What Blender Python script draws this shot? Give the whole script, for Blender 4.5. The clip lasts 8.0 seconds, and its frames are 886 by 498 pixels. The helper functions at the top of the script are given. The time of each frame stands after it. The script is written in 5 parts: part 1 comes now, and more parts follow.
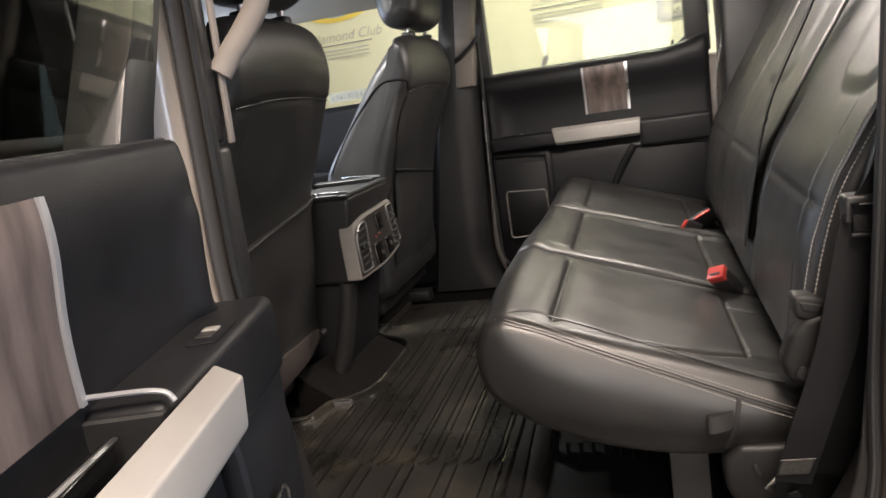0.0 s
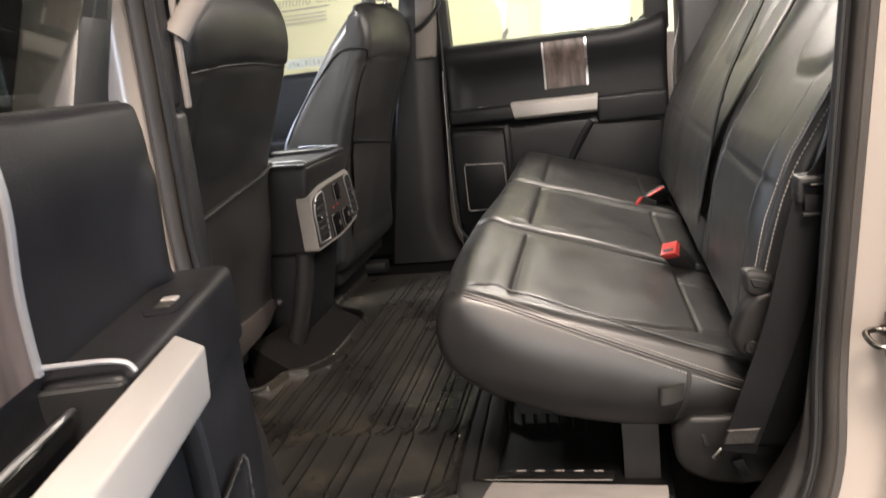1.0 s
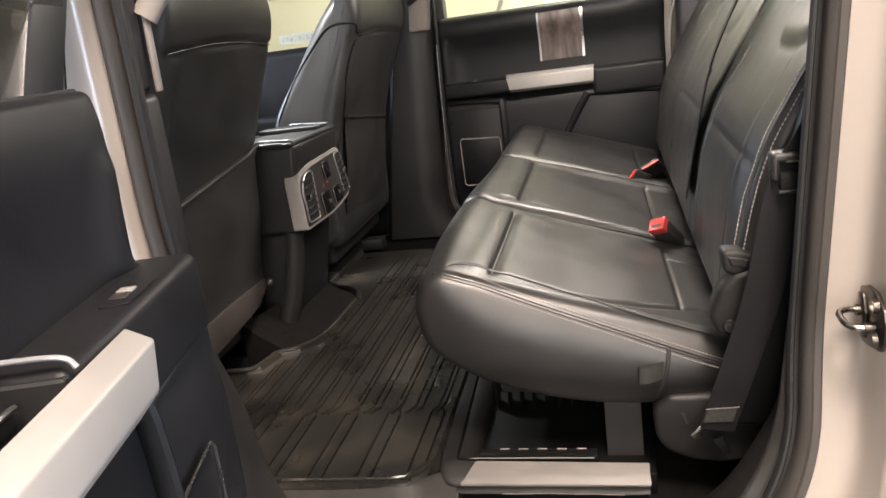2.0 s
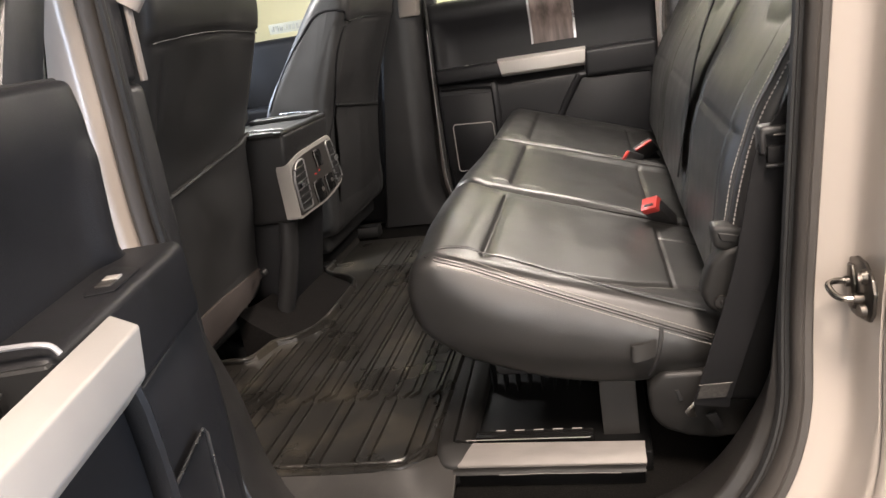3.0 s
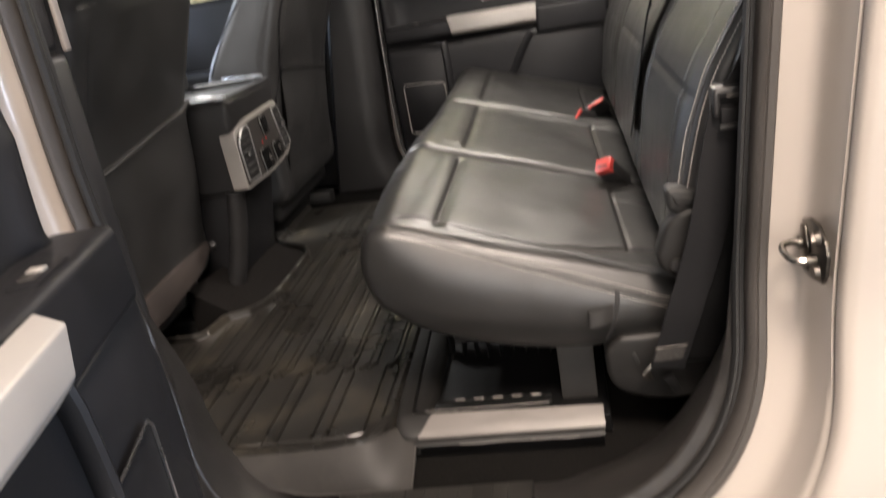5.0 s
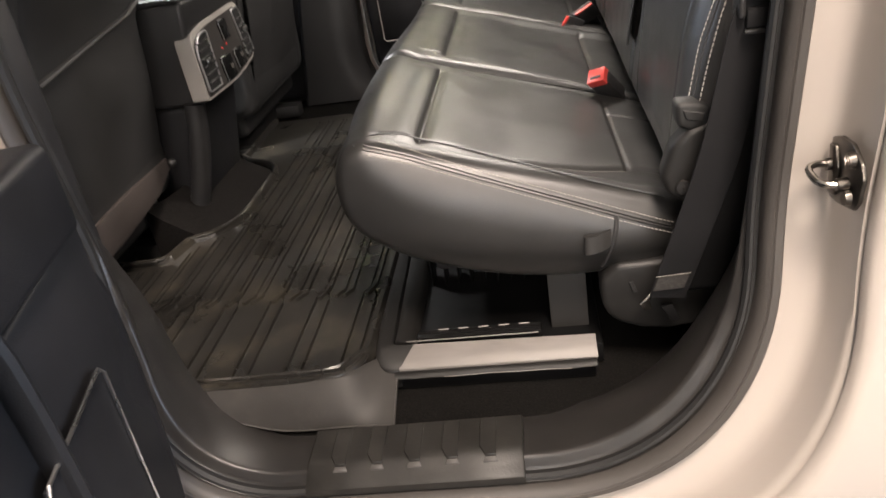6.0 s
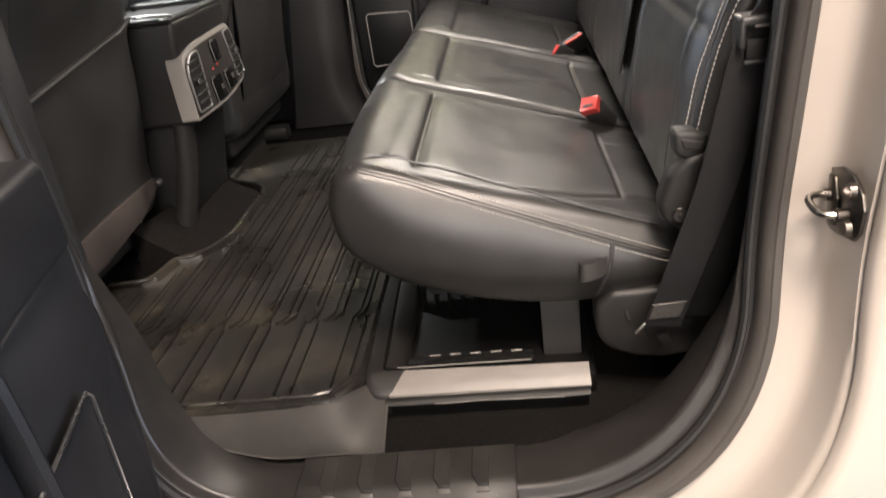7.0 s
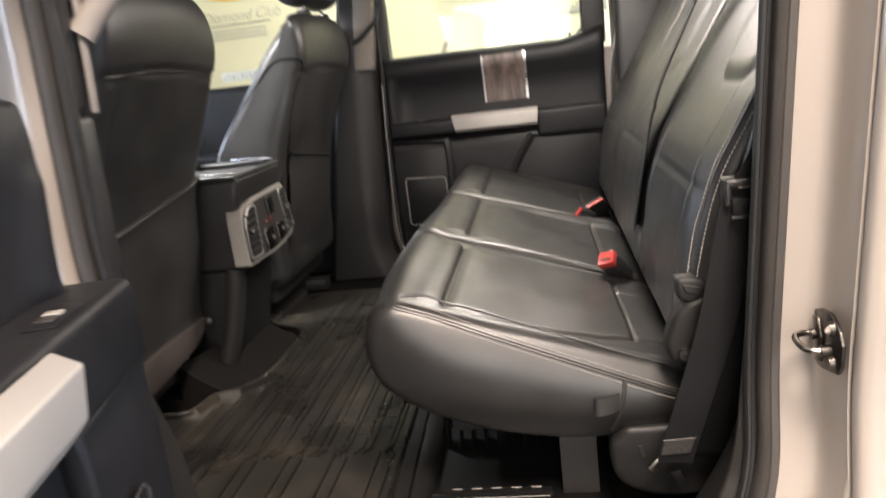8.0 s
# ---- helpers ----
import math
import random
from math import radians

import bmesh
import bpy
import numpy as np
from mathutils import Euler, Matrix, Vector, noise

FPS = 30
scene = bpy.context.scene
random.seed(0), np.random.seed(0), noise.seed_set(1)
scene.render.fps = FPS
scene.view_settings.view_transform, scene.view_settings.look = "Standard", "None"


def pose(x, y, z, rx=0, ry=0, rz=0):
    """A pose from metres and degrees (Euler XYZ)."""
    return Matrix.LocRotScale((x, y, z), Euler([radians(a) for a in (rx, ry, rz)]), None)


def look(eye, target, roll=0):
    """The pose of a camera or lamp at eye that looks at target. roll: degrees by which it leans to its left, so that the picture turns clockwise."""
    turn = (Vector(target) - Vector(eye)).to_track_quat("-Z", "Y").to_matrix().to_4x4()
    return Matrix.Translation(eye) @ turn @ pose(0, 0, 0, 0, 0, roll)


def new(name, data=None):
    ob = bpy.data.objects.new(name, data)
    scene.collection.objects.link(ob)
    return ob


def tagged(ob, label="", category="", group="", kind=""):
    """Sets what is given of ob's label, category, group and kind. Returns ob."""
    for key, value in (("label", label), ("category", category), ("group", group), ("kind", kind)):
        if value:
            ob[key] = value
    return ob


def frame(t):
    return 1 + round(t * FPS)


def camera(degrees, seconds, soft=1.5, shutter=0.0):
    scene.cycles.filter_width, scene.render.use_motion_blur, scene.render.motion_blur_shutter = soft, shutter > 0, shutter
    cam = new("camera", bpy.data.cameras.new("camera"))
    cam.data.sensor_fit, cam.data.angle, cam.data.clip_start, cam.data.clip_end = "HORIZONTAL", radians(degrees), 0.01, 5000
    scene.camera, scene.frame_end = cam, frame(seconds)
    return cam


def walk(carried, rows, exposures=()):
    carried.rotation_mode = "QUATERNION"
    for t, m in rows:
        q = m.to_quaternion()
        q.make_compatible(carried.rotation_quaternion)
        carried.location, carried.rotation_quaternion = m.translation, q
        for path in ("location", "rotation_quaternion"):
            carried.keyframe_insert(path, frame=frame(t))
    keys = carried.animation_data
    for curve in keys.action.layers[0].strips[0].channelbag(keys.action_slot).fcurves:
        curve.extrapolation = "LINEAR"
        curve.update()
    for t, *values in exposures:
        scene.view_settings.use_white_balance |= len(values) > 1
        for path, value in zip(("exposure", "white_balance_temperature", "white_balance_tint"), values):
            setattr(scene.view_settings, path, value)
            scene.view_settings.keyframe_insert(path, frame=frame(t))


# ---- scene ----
cam = camera(63.2, 8.0, shutter=0.75)
PATH = [
    (0, (0.22, -0.967, 0.636), (-0.315, 0.917, 0.232), -8.7),
    (0.2, (0.2081, -0.971, 0.6371), (-0.036, -0.0225, 0.4352), -8.056),
    (0.5, (0.199, -0.974, 0.638), (-0.218, 0.934, 0.21), -7.3),
    (0.7, (0.2007, -0.9736, 0.6376), (-0.0044, -0.0195, 0.4195), -7.071),
    (1, (0.21, -0.968, 0.637), (-0.207, 0.924, 0.142), -7.0),
    (1.5, (0.237, -0.95, 0.645), (-0.198, 0.925, 0.103), -7.3),
    (3, (0.265, -0.948, 0.633), (-0.185, 0.906, 0.036), -9.5),
    (3.5, (0.271, -0.942, 0.633), (-0.157, 0.92, 0.042), -9.9),
    (4, (0.273, -0.926, 0.654), (-0.118, 0.953, 0.091), -10.1),
    (4.2, (0.2729, -0.9237, 0.6532), (0.0802, 0.0141, 0.3643), -10.197),
    (4.5, (0.272, -0.923, 0.649), (-0.087, 0.951, 0.049), -10.3),
    (4.8, (0.2697, -0.9217, 0.6418), (0.0916, 0.0102, 0.3257), -10.339),
    (5, (0.267, -0.917, 0.638), (-0.079, 0.915, -0.084), -10.4),
    (5.2, (0.263, -0.907, 0.636), (-0.081, 0.898, -0.153), -10.5),
    (6.5, (0.22, -0.812, 0.607), (-0.026, 0.916, -0.371), -9.0),
    (7, (0.216, -0.829, 0.612), (-0.013, 0.947, -0.279), -8.1),
    (7.3, (0.2185, -0.8352, 0.6174), (0.0958, 0.0701, 0.2109), -7.674),
    (7.5, (0.222, -0.847, 0.619), (-0.011, 1.017, -0.067), -7.4),
    (8, (0.233, -0.931, 0.614), (-0.048, 0.995, 0.151), -6.8),
]
walk(cam, [(t, look(e, g, r)) for t, e, g, r in PATH], exposures=[(0.0, -0.18), (0.5, 0.09), (1.0, 0.18), (1.5, 0.23), (3.0, 0.32), (4.0, 0.37), (4.5, 0.28), (5.0, 0.21), (6.5, 0.30), (7.0, 0.39), (7.5, 0.48), (8.0, 0.26)])

# ---- world and lights: an indoor showroom, its ceiling panels unseen and placed for the highlights ----
world = bpy.data.worlds.new("world")
scene.world = world
world.use_nodes = True
world.node_tree.nodes["Background"].inputs[0].default_value = (1.0, 0.94, 0.84, 1)
world.node_tree.nodes["Background"].inputs[1].default_value = 0.30


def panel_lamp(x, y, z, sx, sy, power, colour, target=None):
    lamp = bpy.data.lights.new("area_lamp", "AREA")
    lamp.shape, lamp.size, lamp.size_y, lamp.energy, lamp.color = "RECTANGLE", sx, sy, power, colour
    ob = new("area_lamp", lamp)
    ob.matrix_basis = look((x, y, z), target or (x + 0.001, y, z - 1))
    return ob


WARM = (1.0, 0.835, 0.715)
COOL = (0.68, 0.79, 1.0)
# unseen ceiling panels, added to light the doorway, south wall, cab and banner
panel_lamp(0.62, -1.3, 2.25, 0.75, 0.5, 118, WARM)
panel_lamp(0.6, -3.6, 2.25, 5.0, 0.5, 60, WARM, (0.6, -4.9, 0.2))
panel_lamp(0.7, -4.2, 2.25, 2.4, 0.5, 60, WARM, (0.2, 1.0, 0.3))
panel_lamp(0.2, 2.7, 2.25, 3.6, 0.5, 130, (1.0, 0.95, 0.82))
# unseen windows: east for the cool tint, south added to brighten the cab
panel_lamp(5.7, -1.3, 0.6, 2.9, 1.9, 215, COOL, (-0.3, -0.4, 0.4))
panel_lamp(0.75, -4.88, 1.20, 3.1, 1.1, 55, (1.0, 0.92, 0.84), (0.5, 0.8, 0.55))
# unseen cool fill lamp ahead of the front seats, added for bluish edges
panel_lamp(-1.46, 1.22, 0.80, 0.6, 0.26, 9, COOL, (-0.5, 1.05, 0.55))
# two unseen fill lamps below the headliner, added to brighten the cab
panel_lamp(0.34, 0.92, 0.985, 0.22, 0.50, 14.0, (1.0, 0.89, 0.80))
panel_lamp(-0.75, 0.75, 0.985, 0.12, 0.22, 16.0, (0.96, 0.94, 0.92))


from mathutils.bvhtree import BVHTree

# ---- materials ----
def mat(name, colour, rough=0.5, metal=0.0, grain=0.0, scale=400.0, vary=0.25, vscale=9.0, bump=0.0, coat=0.0, kind="noise", stretch=None, rvary=0.12, spec=0.5, dust=None):
    m = bpy.data.materials.new(name)
    m.use_nodes = True
    nt = m.node_tree
    bs = nt.nodes["Principled BSDF"]
    bs.inputs["Roughness"].default_value = rough
    bs.inputs["Metallic"].default_value = metal
    bs.inputs["Coat Weight"].default_value = coat
    bs.inputs["Specular IOR Level"].default_value = spec
    tc = nt.nodes.new("ShaderNodeTexCoord")
    mp = nt.nodes.new("ShaderNodeMapping")
    if stretch:
        mp.inputs["Scale"].default_value = stretch
    nt.links.new(tc.outputs["Object"], mp.inputs["Vector"])
    big = nt.nodes.new("ShaderNodeTexNoise")
    big.inputs["Scale"].default_value, big.inputs["Detail"].default_value = vscale, 5
    nt.links.new(mp.outputs[0], big.inputs["Vector"])
    ramp = nt.nodes.new("ShaderNodeMapRange")
    ramp.inputs["From Min"].default_value, ramp.inputs["From Max"].default_value = 0.3, 0.7
    ramp.inputs["To Min"].default_value, ramp.inputs["To Max"].default_value = 1 - vary, 1 + vary
    nt.links.new(big.outputs[0], ramp.inputs["Value"])
    mul = nt.nodes.new("ShaderNodeVectorMath")
    mul.operation = "SCALE"
    mul.inputs[0].default_value = colour
    nt.links.new(ramp.outputs[0], mul.inputs["Scale"])
    nt.links.new(mul.outputs[0], bs.inputs["Base Color"])
    if dust:
        # patches of dry dust: colour, spot scale, most cover
        spot = nt.nodes.new("ShaderNodeTexNoise")
        spot.inputs["Scale"].default_value, spot.inputs["Detail"].default_value, spot.inputs["Roughness"].default_value = dust[1], 6, 0.65
        nt.links.new(tc.outputs["Object"], spot.inputs["Vector"])
        cover = nt.nodes.new("ShaderNodeMapRange")
        cover.inputs["From Min"].default_value, cover.inputs["From Max"].default_value, cover.inputs["To Max"].default_value = 0.50, 0.78, dust[2]
        nt.links.new(spot.outputs[0], cover.inputs["Value"])
        mix = nt.nodes.new("ShaderNodeMix")
        mix.data_type = "RGBA"
        mix.inputs["B"].default_value = dust[0] + (1,)
        nt.links.new(cover.outputs[0], mix.inputs["Factor"])
        nt.links.new(mul.outputs[0], mix.inputs["A"])
        nt.links.new(mix.outputs["Result"], bs.inputs["Base Color"])
    rr = nt.nodes.new("ShaderNodeMapRange")
    rr.inputs["From Min"].default_value, rr.inputs["From Max"].default_value = 0.3, 0.7
    rr.inputs["To Min"].default_value, rr.inputs["To Max"].default_value = max(0.02, rough * (1 - rvary)), min(1, rough * (1 + rvary))
    nt.links.new(big.outputs[0], rr.inputs["Value"])
    nt.links.new(rr.outputs[0], bs.inputs["Roughness"])
    if bump:
        if kind == "leather":
            fine = nt.nodes.new("ShaderNodeTexVoronoi")
            fine.feature = "DISTANCE_TO_EDGE"
            fine.inputs["Scale"].default_value = scale
        elif kind == "weave":
            fine = nt.nodes.new("ShaderNodeTexChecker")
            fine.inputs["Scale"].default_value = scale
        else:
            fine = nt.nodes.new("ShaderNodeTexNoise")
            fine.inputs["Scale"].default_value, fine.inputs["Detail"].default_value = scale, 3
        nt.links.new(mp.outputs[0], fine.inputs["Vector"])
        bp = nt.nodes.new("ShaderNodeBump")
        bp.inputs["Strength"].default_value = bump
        bp.inputs["Distance"].default_value = 0.001
        nt.links.new(fine.outputs["Fac" if kind != "leather" else "Distance"], bp.inputs["Height"])
        nt.links.new(bp.outputs[0], bs.inputs["Normal"])
    return m


LEATHER = mat("black_leather", (0.0165, 0.0162, 0.0156), 0.39, spec=0.75, kind="leather", scale=520, bump=0.17, vary=0.18, vscale=14, rvary=0.15)
LEATHER_DARK = mat("black_vinyl", (0.0290, 0.0287, 0.0289), 0.46, spec=0.6, kind="leather", scale=420, bump=0.22)
PLASTIC = mat("black_plastic", (0.0200, 0.0197, 0.0202), 0.42, scale=900, bump=0.25, vary=0.15)
FOOT = mat("satin_black_plastic", (0.0125, 0.0120, 0.0115), 0.48, scale=900, bump=0.15, vary=0.2, vscale=30, spec=0.32)
TRAY = mat("tray_plastic", (0.0050, 0.0050, 0.0052), 0.42, scale=500, bump=0.2, vary=0.2, spec=0.25)
PLASTIC_SOFT = mat("charcoal_soft_plastic", (0.0112, 0.0112, 0.0124), 0.46, scale=700, bump=0.3, vary=0.15, spec=0.26)
GLOSS = mat("gloss_black", (0.01, 0.01, 0.01), 0.12, vary=0.05)
RUBBER = mat("rubber_mat", (0.0170, 0.0158, 0.0140), 0.31, scale=260, bump=0.2, vary=0.35, vscale=6, rvary=0.35, spec=0.60, dust=((0.110, 0.094, 0.068), 9.0, 0.42))
RUBBER_FLAP = mat("rubber_flap", (0.028, 0.026, 0.024), 0.58, scale=420, bump=0.15, vary=0.20, vscale=15, spec=0.35, dust=((0.060, 0.054, 0.048), 22.0, 0.4))
PLATE = mat("sill_plate_rubber", (0.0180, 0.0170, 0.0155), 0.46, scale=300, bump=0.3, vary=0.25, vscale=24, spec=0.35, dust=((0.05, 0.045, 0.038), 30.0, 0.3))
RUBBER_GREY = mat("grey_rubber", (0.050, 0.046, 0.043), 0.55, scale=260, bump=0.2, vary=0.25, vscale=16)
CARPET = mat("black_carpet", (0.0042, 0.0039, 0.0036), 1.0, scale=420, bump=1.0, vary=0.7, vscale=300, spec=0.1, dust=((0.030, 0.027, 0.024), 330.0, 0.6))
CARPET_GREY = mat("grey_carpet", (0.0090, 0.0082, 0.0078), 1.0, scale=420, bump=1.0, vary=0.5, vscale=200, spec=0.1)
SEALR = mat("seal_rubber", (0.054, 0.049, 0.045), 0.55, scale=600, bump=0.15, vary=0.12)
TRIM = mat("grained_trim", (0.0230, 0.0215, 0.0205), 0.34, scale=700, bump=0.22, vary=0.18, vscale=20, dust=((0.05, 0.045, 0.038), 14.0, 0.25))
SEAL_DARK = mat("dark_seal", (0.012, 0.012, 0.012), 0.6, vary=0.1)
SILVER = mat("satin_silver", (0.365, 0.346, 0.323), 0.40, metal=0.2, scale=1500, bump=0.1, vary=0.08)
SATIN = mat("satin_chrome", (0.42, 0.42, 0.42), 0.48, metal=1.0, vary=0.05)
# half-metal copy of the chrome, part of its sheen put into the colour
EDGE = mat("bright_trim", (0.40, 0.40, 0.41), 0.38, metal=0.5, vary=0.06)
CHROME = mat("chrome", (0.60, 0.60, 0.60), 0.28, metal=1.0, vary=0.05)
STEEL = mat("plated_steel", (0.11, 0.10, 0.09), 0.32, metal=1.0, vary=0.25, vscale=60)
CHROME_DARK = mat("worn_chrome", (0.42, 0.40, 0.37), 0.22, metal=1.0, vary=0.25, vscale=80)
PAINT = mat("white_paint", (0.405, 0.366, 0.331), 0.30, coat=0.4, vary=0.02, vscale=1.5, rvary=0.0)
WOOD = mat("dark_wood_inlay", (0.105, 0.082, 0.074), 0.42, vary=0.55, vscale=46, stretch=(1.0, 1.0, 0.16), scale=600, bump=0.15, spec=0.35)
RED = mat("red_plastic", (0.46, 0.045, 0.038), 0.38, vary=0.08)
# one grey thread in three tones; dim and pale follow how light falls
THREAD = mat("grey_thread", (0.31, 0.29, 0.265), 0.7, vary=0.2, vscale=300)
THREAD_DIM = mat("dim_thread", (0.14, 0.135, 0.125), 0.7, vary=0.2, vscale=300)
THREAD_PALE = mat("pale_thread", (0.42, 0.40, 0.375), 0.7, vary=0.2, vscale=300)
WEB = mat("belt_webbing", (0.0095, 0.0095, 0.0105), 0.72, spec=0.25, kind="weave", scale=700, bump=0.4, vary=0.2)
BEIGE = mat("grey_beige_trim", (0.27, 0.24, 0.215), 0.6, scale=700, bump=0.2, vary=0.08)
HEADLINER = mat("headliner", (0.45, 0.42, 0.38), 0.9, scale=900, bump=0.4, vary=0.06)
GREYSTRAP = mat("grey_strap", (0.028, 0.027, 0.026), 0.7, kind="weave", scale=500, bump=0.3)
CONCRETE = mat("showroom_floor", (0.11, 0.105, 0.10), 0.35, scale=80, bump=0.1, vary=0.15, vscale=3)
WALL = mat("plaster_wall", (0.78, 0.75, 0.70), 0.8, scale=120, bump=0.1, vary=0.05, vscale=2)
GREYWALL = mat("grey_green_wall", (0.24, 0.25, 0.21), 0.7, scale=120, bump=0.1, vary=0.08, vscale=2)
DARKWALL = mat("dark_wall", (0.055, 0.065, 0.050), 0.6, vary=0.5, vscale=1.5)
BANNER = mat("banner_print", (0.80, 0.79, 0.56), 0.7, vary=0.03, vscale=2)
INK = mat("grey_ink", (0.30, 0.30, 0.27), 0.7, vary=0.1)
INK_MID = mat("mid_ink", (0.42, 0.42, 0.36), 0.7, vary=0.5, vscale=60)
INK_PALE = mat("pale_ink", (0.56, 0.56, 0.45), 0.7, vary=0.1)
BLUE_INK = mat("blue_ink", (0.25, 0.48, 0.72), 0.6, vary=0.1)
YELLOW_INK = mat("yellow_ink", (0.85, 0.66, 0.12), 0.6, vary=0.1)


def glass_material(name, tint):
    m = bpy.data.materials.new(name)
    m.use_nodes = True
    bs = m.node_tree.nodes["Principled BSDF"]
    bs.inputs["Base Color"].default_value = tint
    bs.inputs["Roughness"].default_value = 0.02
    bs.inputs["Transmission Weight"].default_value = 1.0
    bs.inputs["IOR"].default_value = 1.45
    return m


# tint almost black, in place of the dark cab beyond the front door glass
DARKGLASS = glass_material("dark_glass", (0.004, 0.0045, 0.004, 1))
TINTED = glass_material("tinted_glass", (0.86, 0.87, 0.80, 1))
# near door glass, tint darkened in place of dark surroundings behind it
DARKENED = glass_material("darkened_glass", (0.48, 0.50, 0.44, 1))
SILVER_DARK = mat("grey_panel", (0.050, 0.046, 0.043), 0.4, metal=0.2, vary=0.1)
SILVER_MID = mat("brownish_silver", (0.20, 0.182, 0.166), 0.42, metal=0.2, vary=0.1)
# pale grey for the tray bar's sheen, and for scuffs and marks
SHEEN_WEAR = mat("pale_sheen_and_wear", (0.168, 0.155, 0.144), 0.45, metal=0.1, vary=0.12, vscale=60, stretch=(0.25, 1, 1), scale=300, bump=0.15)
LED = mat("red_indicator", (0.5, 0.02, 0.02), 0.4, vary=0.02)
LED.node_tree.nodes["Principled BSDF"].inputs["Emission Color"].default_value = (1, 0.05, 0.03, 1)
LED.node_tree.nodes["Principled BSDF"].inputs["Emission Strength"].default_value = 0.35


# ---- mesh helpers ----
def thing(name, at, label, category, group="", kind=""):
    ob = new(name)
    ob.location = at
    ob.empty_display_size = 0.05
    return tagged(ob, label, category, group, kind)


def part(name, bm, material, parent=None, label="", sharp=35):
    bmesh.ops.remove_doubles(bm, verts=bm.verts, dist=1e-6)
    bmesh.ops.recalc_face_normals(bm, faces=bm.faces)
    me = bpy.data.meshes.new(name)
    bm.to_mesh(me)
    bm.free()
    for p in me.polygons:
        p.use_smooth = True
    me.set_sharp_from_angle(angle=radians(sharp))
    me.materials.append(material)
    ob = new(name, me)
    if parent is not None:
        ob.parent = parent
        if parent.type == "EMPTY":
            ob.matrix_parent_inverse = Matrix.Translation(-Vector(parent.location))
    if label:
        ob["label"] = label
    return ob


def same(p):
    return Vector(p)


def bevel(bm, width, seg=2):
    if width > 0:
        edges = [e for e in bm.edges if len(e.link_faces) == 2 and e.calc_face_angle(0) > 0.3]
        bmesh.ops.bevel(bm, geom=edges, offset=width, segments=seg, profile=0.5, affect="EDGES", clamp_overlap=True)


def box(lo, hi, width=0.004, seg=2, bm=None, f=same):
    b = bmesh.new()
    bmesh.ops.create_cube(b, size=1)
    lo, hi = Vector(lo), Vector(hi)
    for v in b.verts:
        v.co = Vector(((lo[k] + hi[k]) / 2 + v.co[k] * (hi[k] - lo[k]) for k in range(3)))
    bevel(b, width, seg)
    for v in b.verts:
        v.co = f(v.co)
    return b if bm is None else merge(bm, b)


def merge(bm, other):
    me = bpy.data.meshes.new("tmp")
    other.to_mesh(me)
    other.free()
    bm.from_mesh(me)
    bpy.data.meshes.remove(me)
    return bm


def slab(points, up, depth, width=0.003, seg=2, f=same, bm=None):
    """A flat polygon in three dimensions, extruded by depth along up, with rounded edges."""
    b = bmesh.new()
    up = Vector(up).normalized()
    low = [b.verts.new(Vector(p)) for p in points]
    top = [b.verts.new(Vector(p) + up * depth) for p in points]
    b.faces.new(low)
    b.faces.new(list(reversed(top)))
    n = len(points)
    for i in range(n):
        b.faces.new((low[i], top[i], top[(i + 1) % n], low[(i + 1) % n]))
    bmesh.ops.recalc_face_normals(b, faces=b.faces)
    bevel(b, width, seg)
    for v in b.verts:
        v.co = f(v.co)
    return b if bm is None else merge(bm, b)


def rings(rows, closed=True, cap=True, bm=None):
    """A skin over rows of points with the same number of points each."""
    b = bm or bmesh.new()
    made = [[b.verts.new(Vector(p)) for p in row] for row in rows]
    n = len(rows[0])
    for a, c in zip(made, made[1:]):
        for i in range(n if closed else n - 1):
            j = (i + 1) % n
            b.faces.new((a[i], a[j], c[j], c[i]))
    if closed and cap:
        b.faces.new(list(reversed(made[0])))
        b.faces.new(made[-1])
    return b


def spline(points, n=8, closed=False):
    """Catmull-Rom through the points, n steps between each pair."""
    pts = [Vector(p) for p in points]
    out = []
    last = len(pts) if closed else len(pts) - 1
    for i in range(last):
        if closed:
            a, p, q, d = (pts[(i + k) % len(pts)] for k in (-1, 0, 1, 2))
        else:
            a, p, q, d = pts[max(0, i - 1)], pts[i], pts[i + 1], pts[min(len(pts) - 1, i + 2)]
        for k in range(n):
            t = k / n
            out.append(0.5 * (2 * p + (q - a) * t + (2 * a - 5 * p + 4 * q - d) * t * t + (3 * p - a - 3 * q + d) * t ** 3))
    if not closed:
        out.append(pts[-1])
    return out


def tube(points, r, sides=8, closed=False, bm=None, flat=1.0):
    pts = [Vector(p) for p in points]
    rows = []
    side = None
    for i, p in enumerate(pts):
        a = pts[(i - 1) % len(pts)] if closed or i else pts[0]
        c = pts[(i + 1) % len(pts)] if closed or i < len(pts) - 1 else pts[-1]
        d = (c - a).normalized()
        if side is None:
            side = d.orthogonal().normalized()
        side = (side - d * side.dot(d)).normalized()
        up = d.cross(side)
        rows.append([p + (side * math.cos(k * math.tau / sides) + up * flat * math.sin(k * math.tau / sides)) * r for k in range(sides)])
    if closed:
        rows.append(rows[0])
    return rings(rows, True, not closed, bm)


def stitches(path, every, length, r, bm=None):
    """Short raised stitches along a path."""
    b = bm or bmesh.new()
    pts = [Vector(p) for p in path]
    run, carry = [], 0.0
    for p, q in zip(pts, pts[1:]):
        d = (q - p).length
        while carry < d:
            a = p + (q - p) * (carry / d)
            e = a + (q - p).normalized() * length
            run.append((a, e))
            carry += every
        carry -= d
    for a, e in run:
        tube([a, e], r, 5, bm=b)
    return b


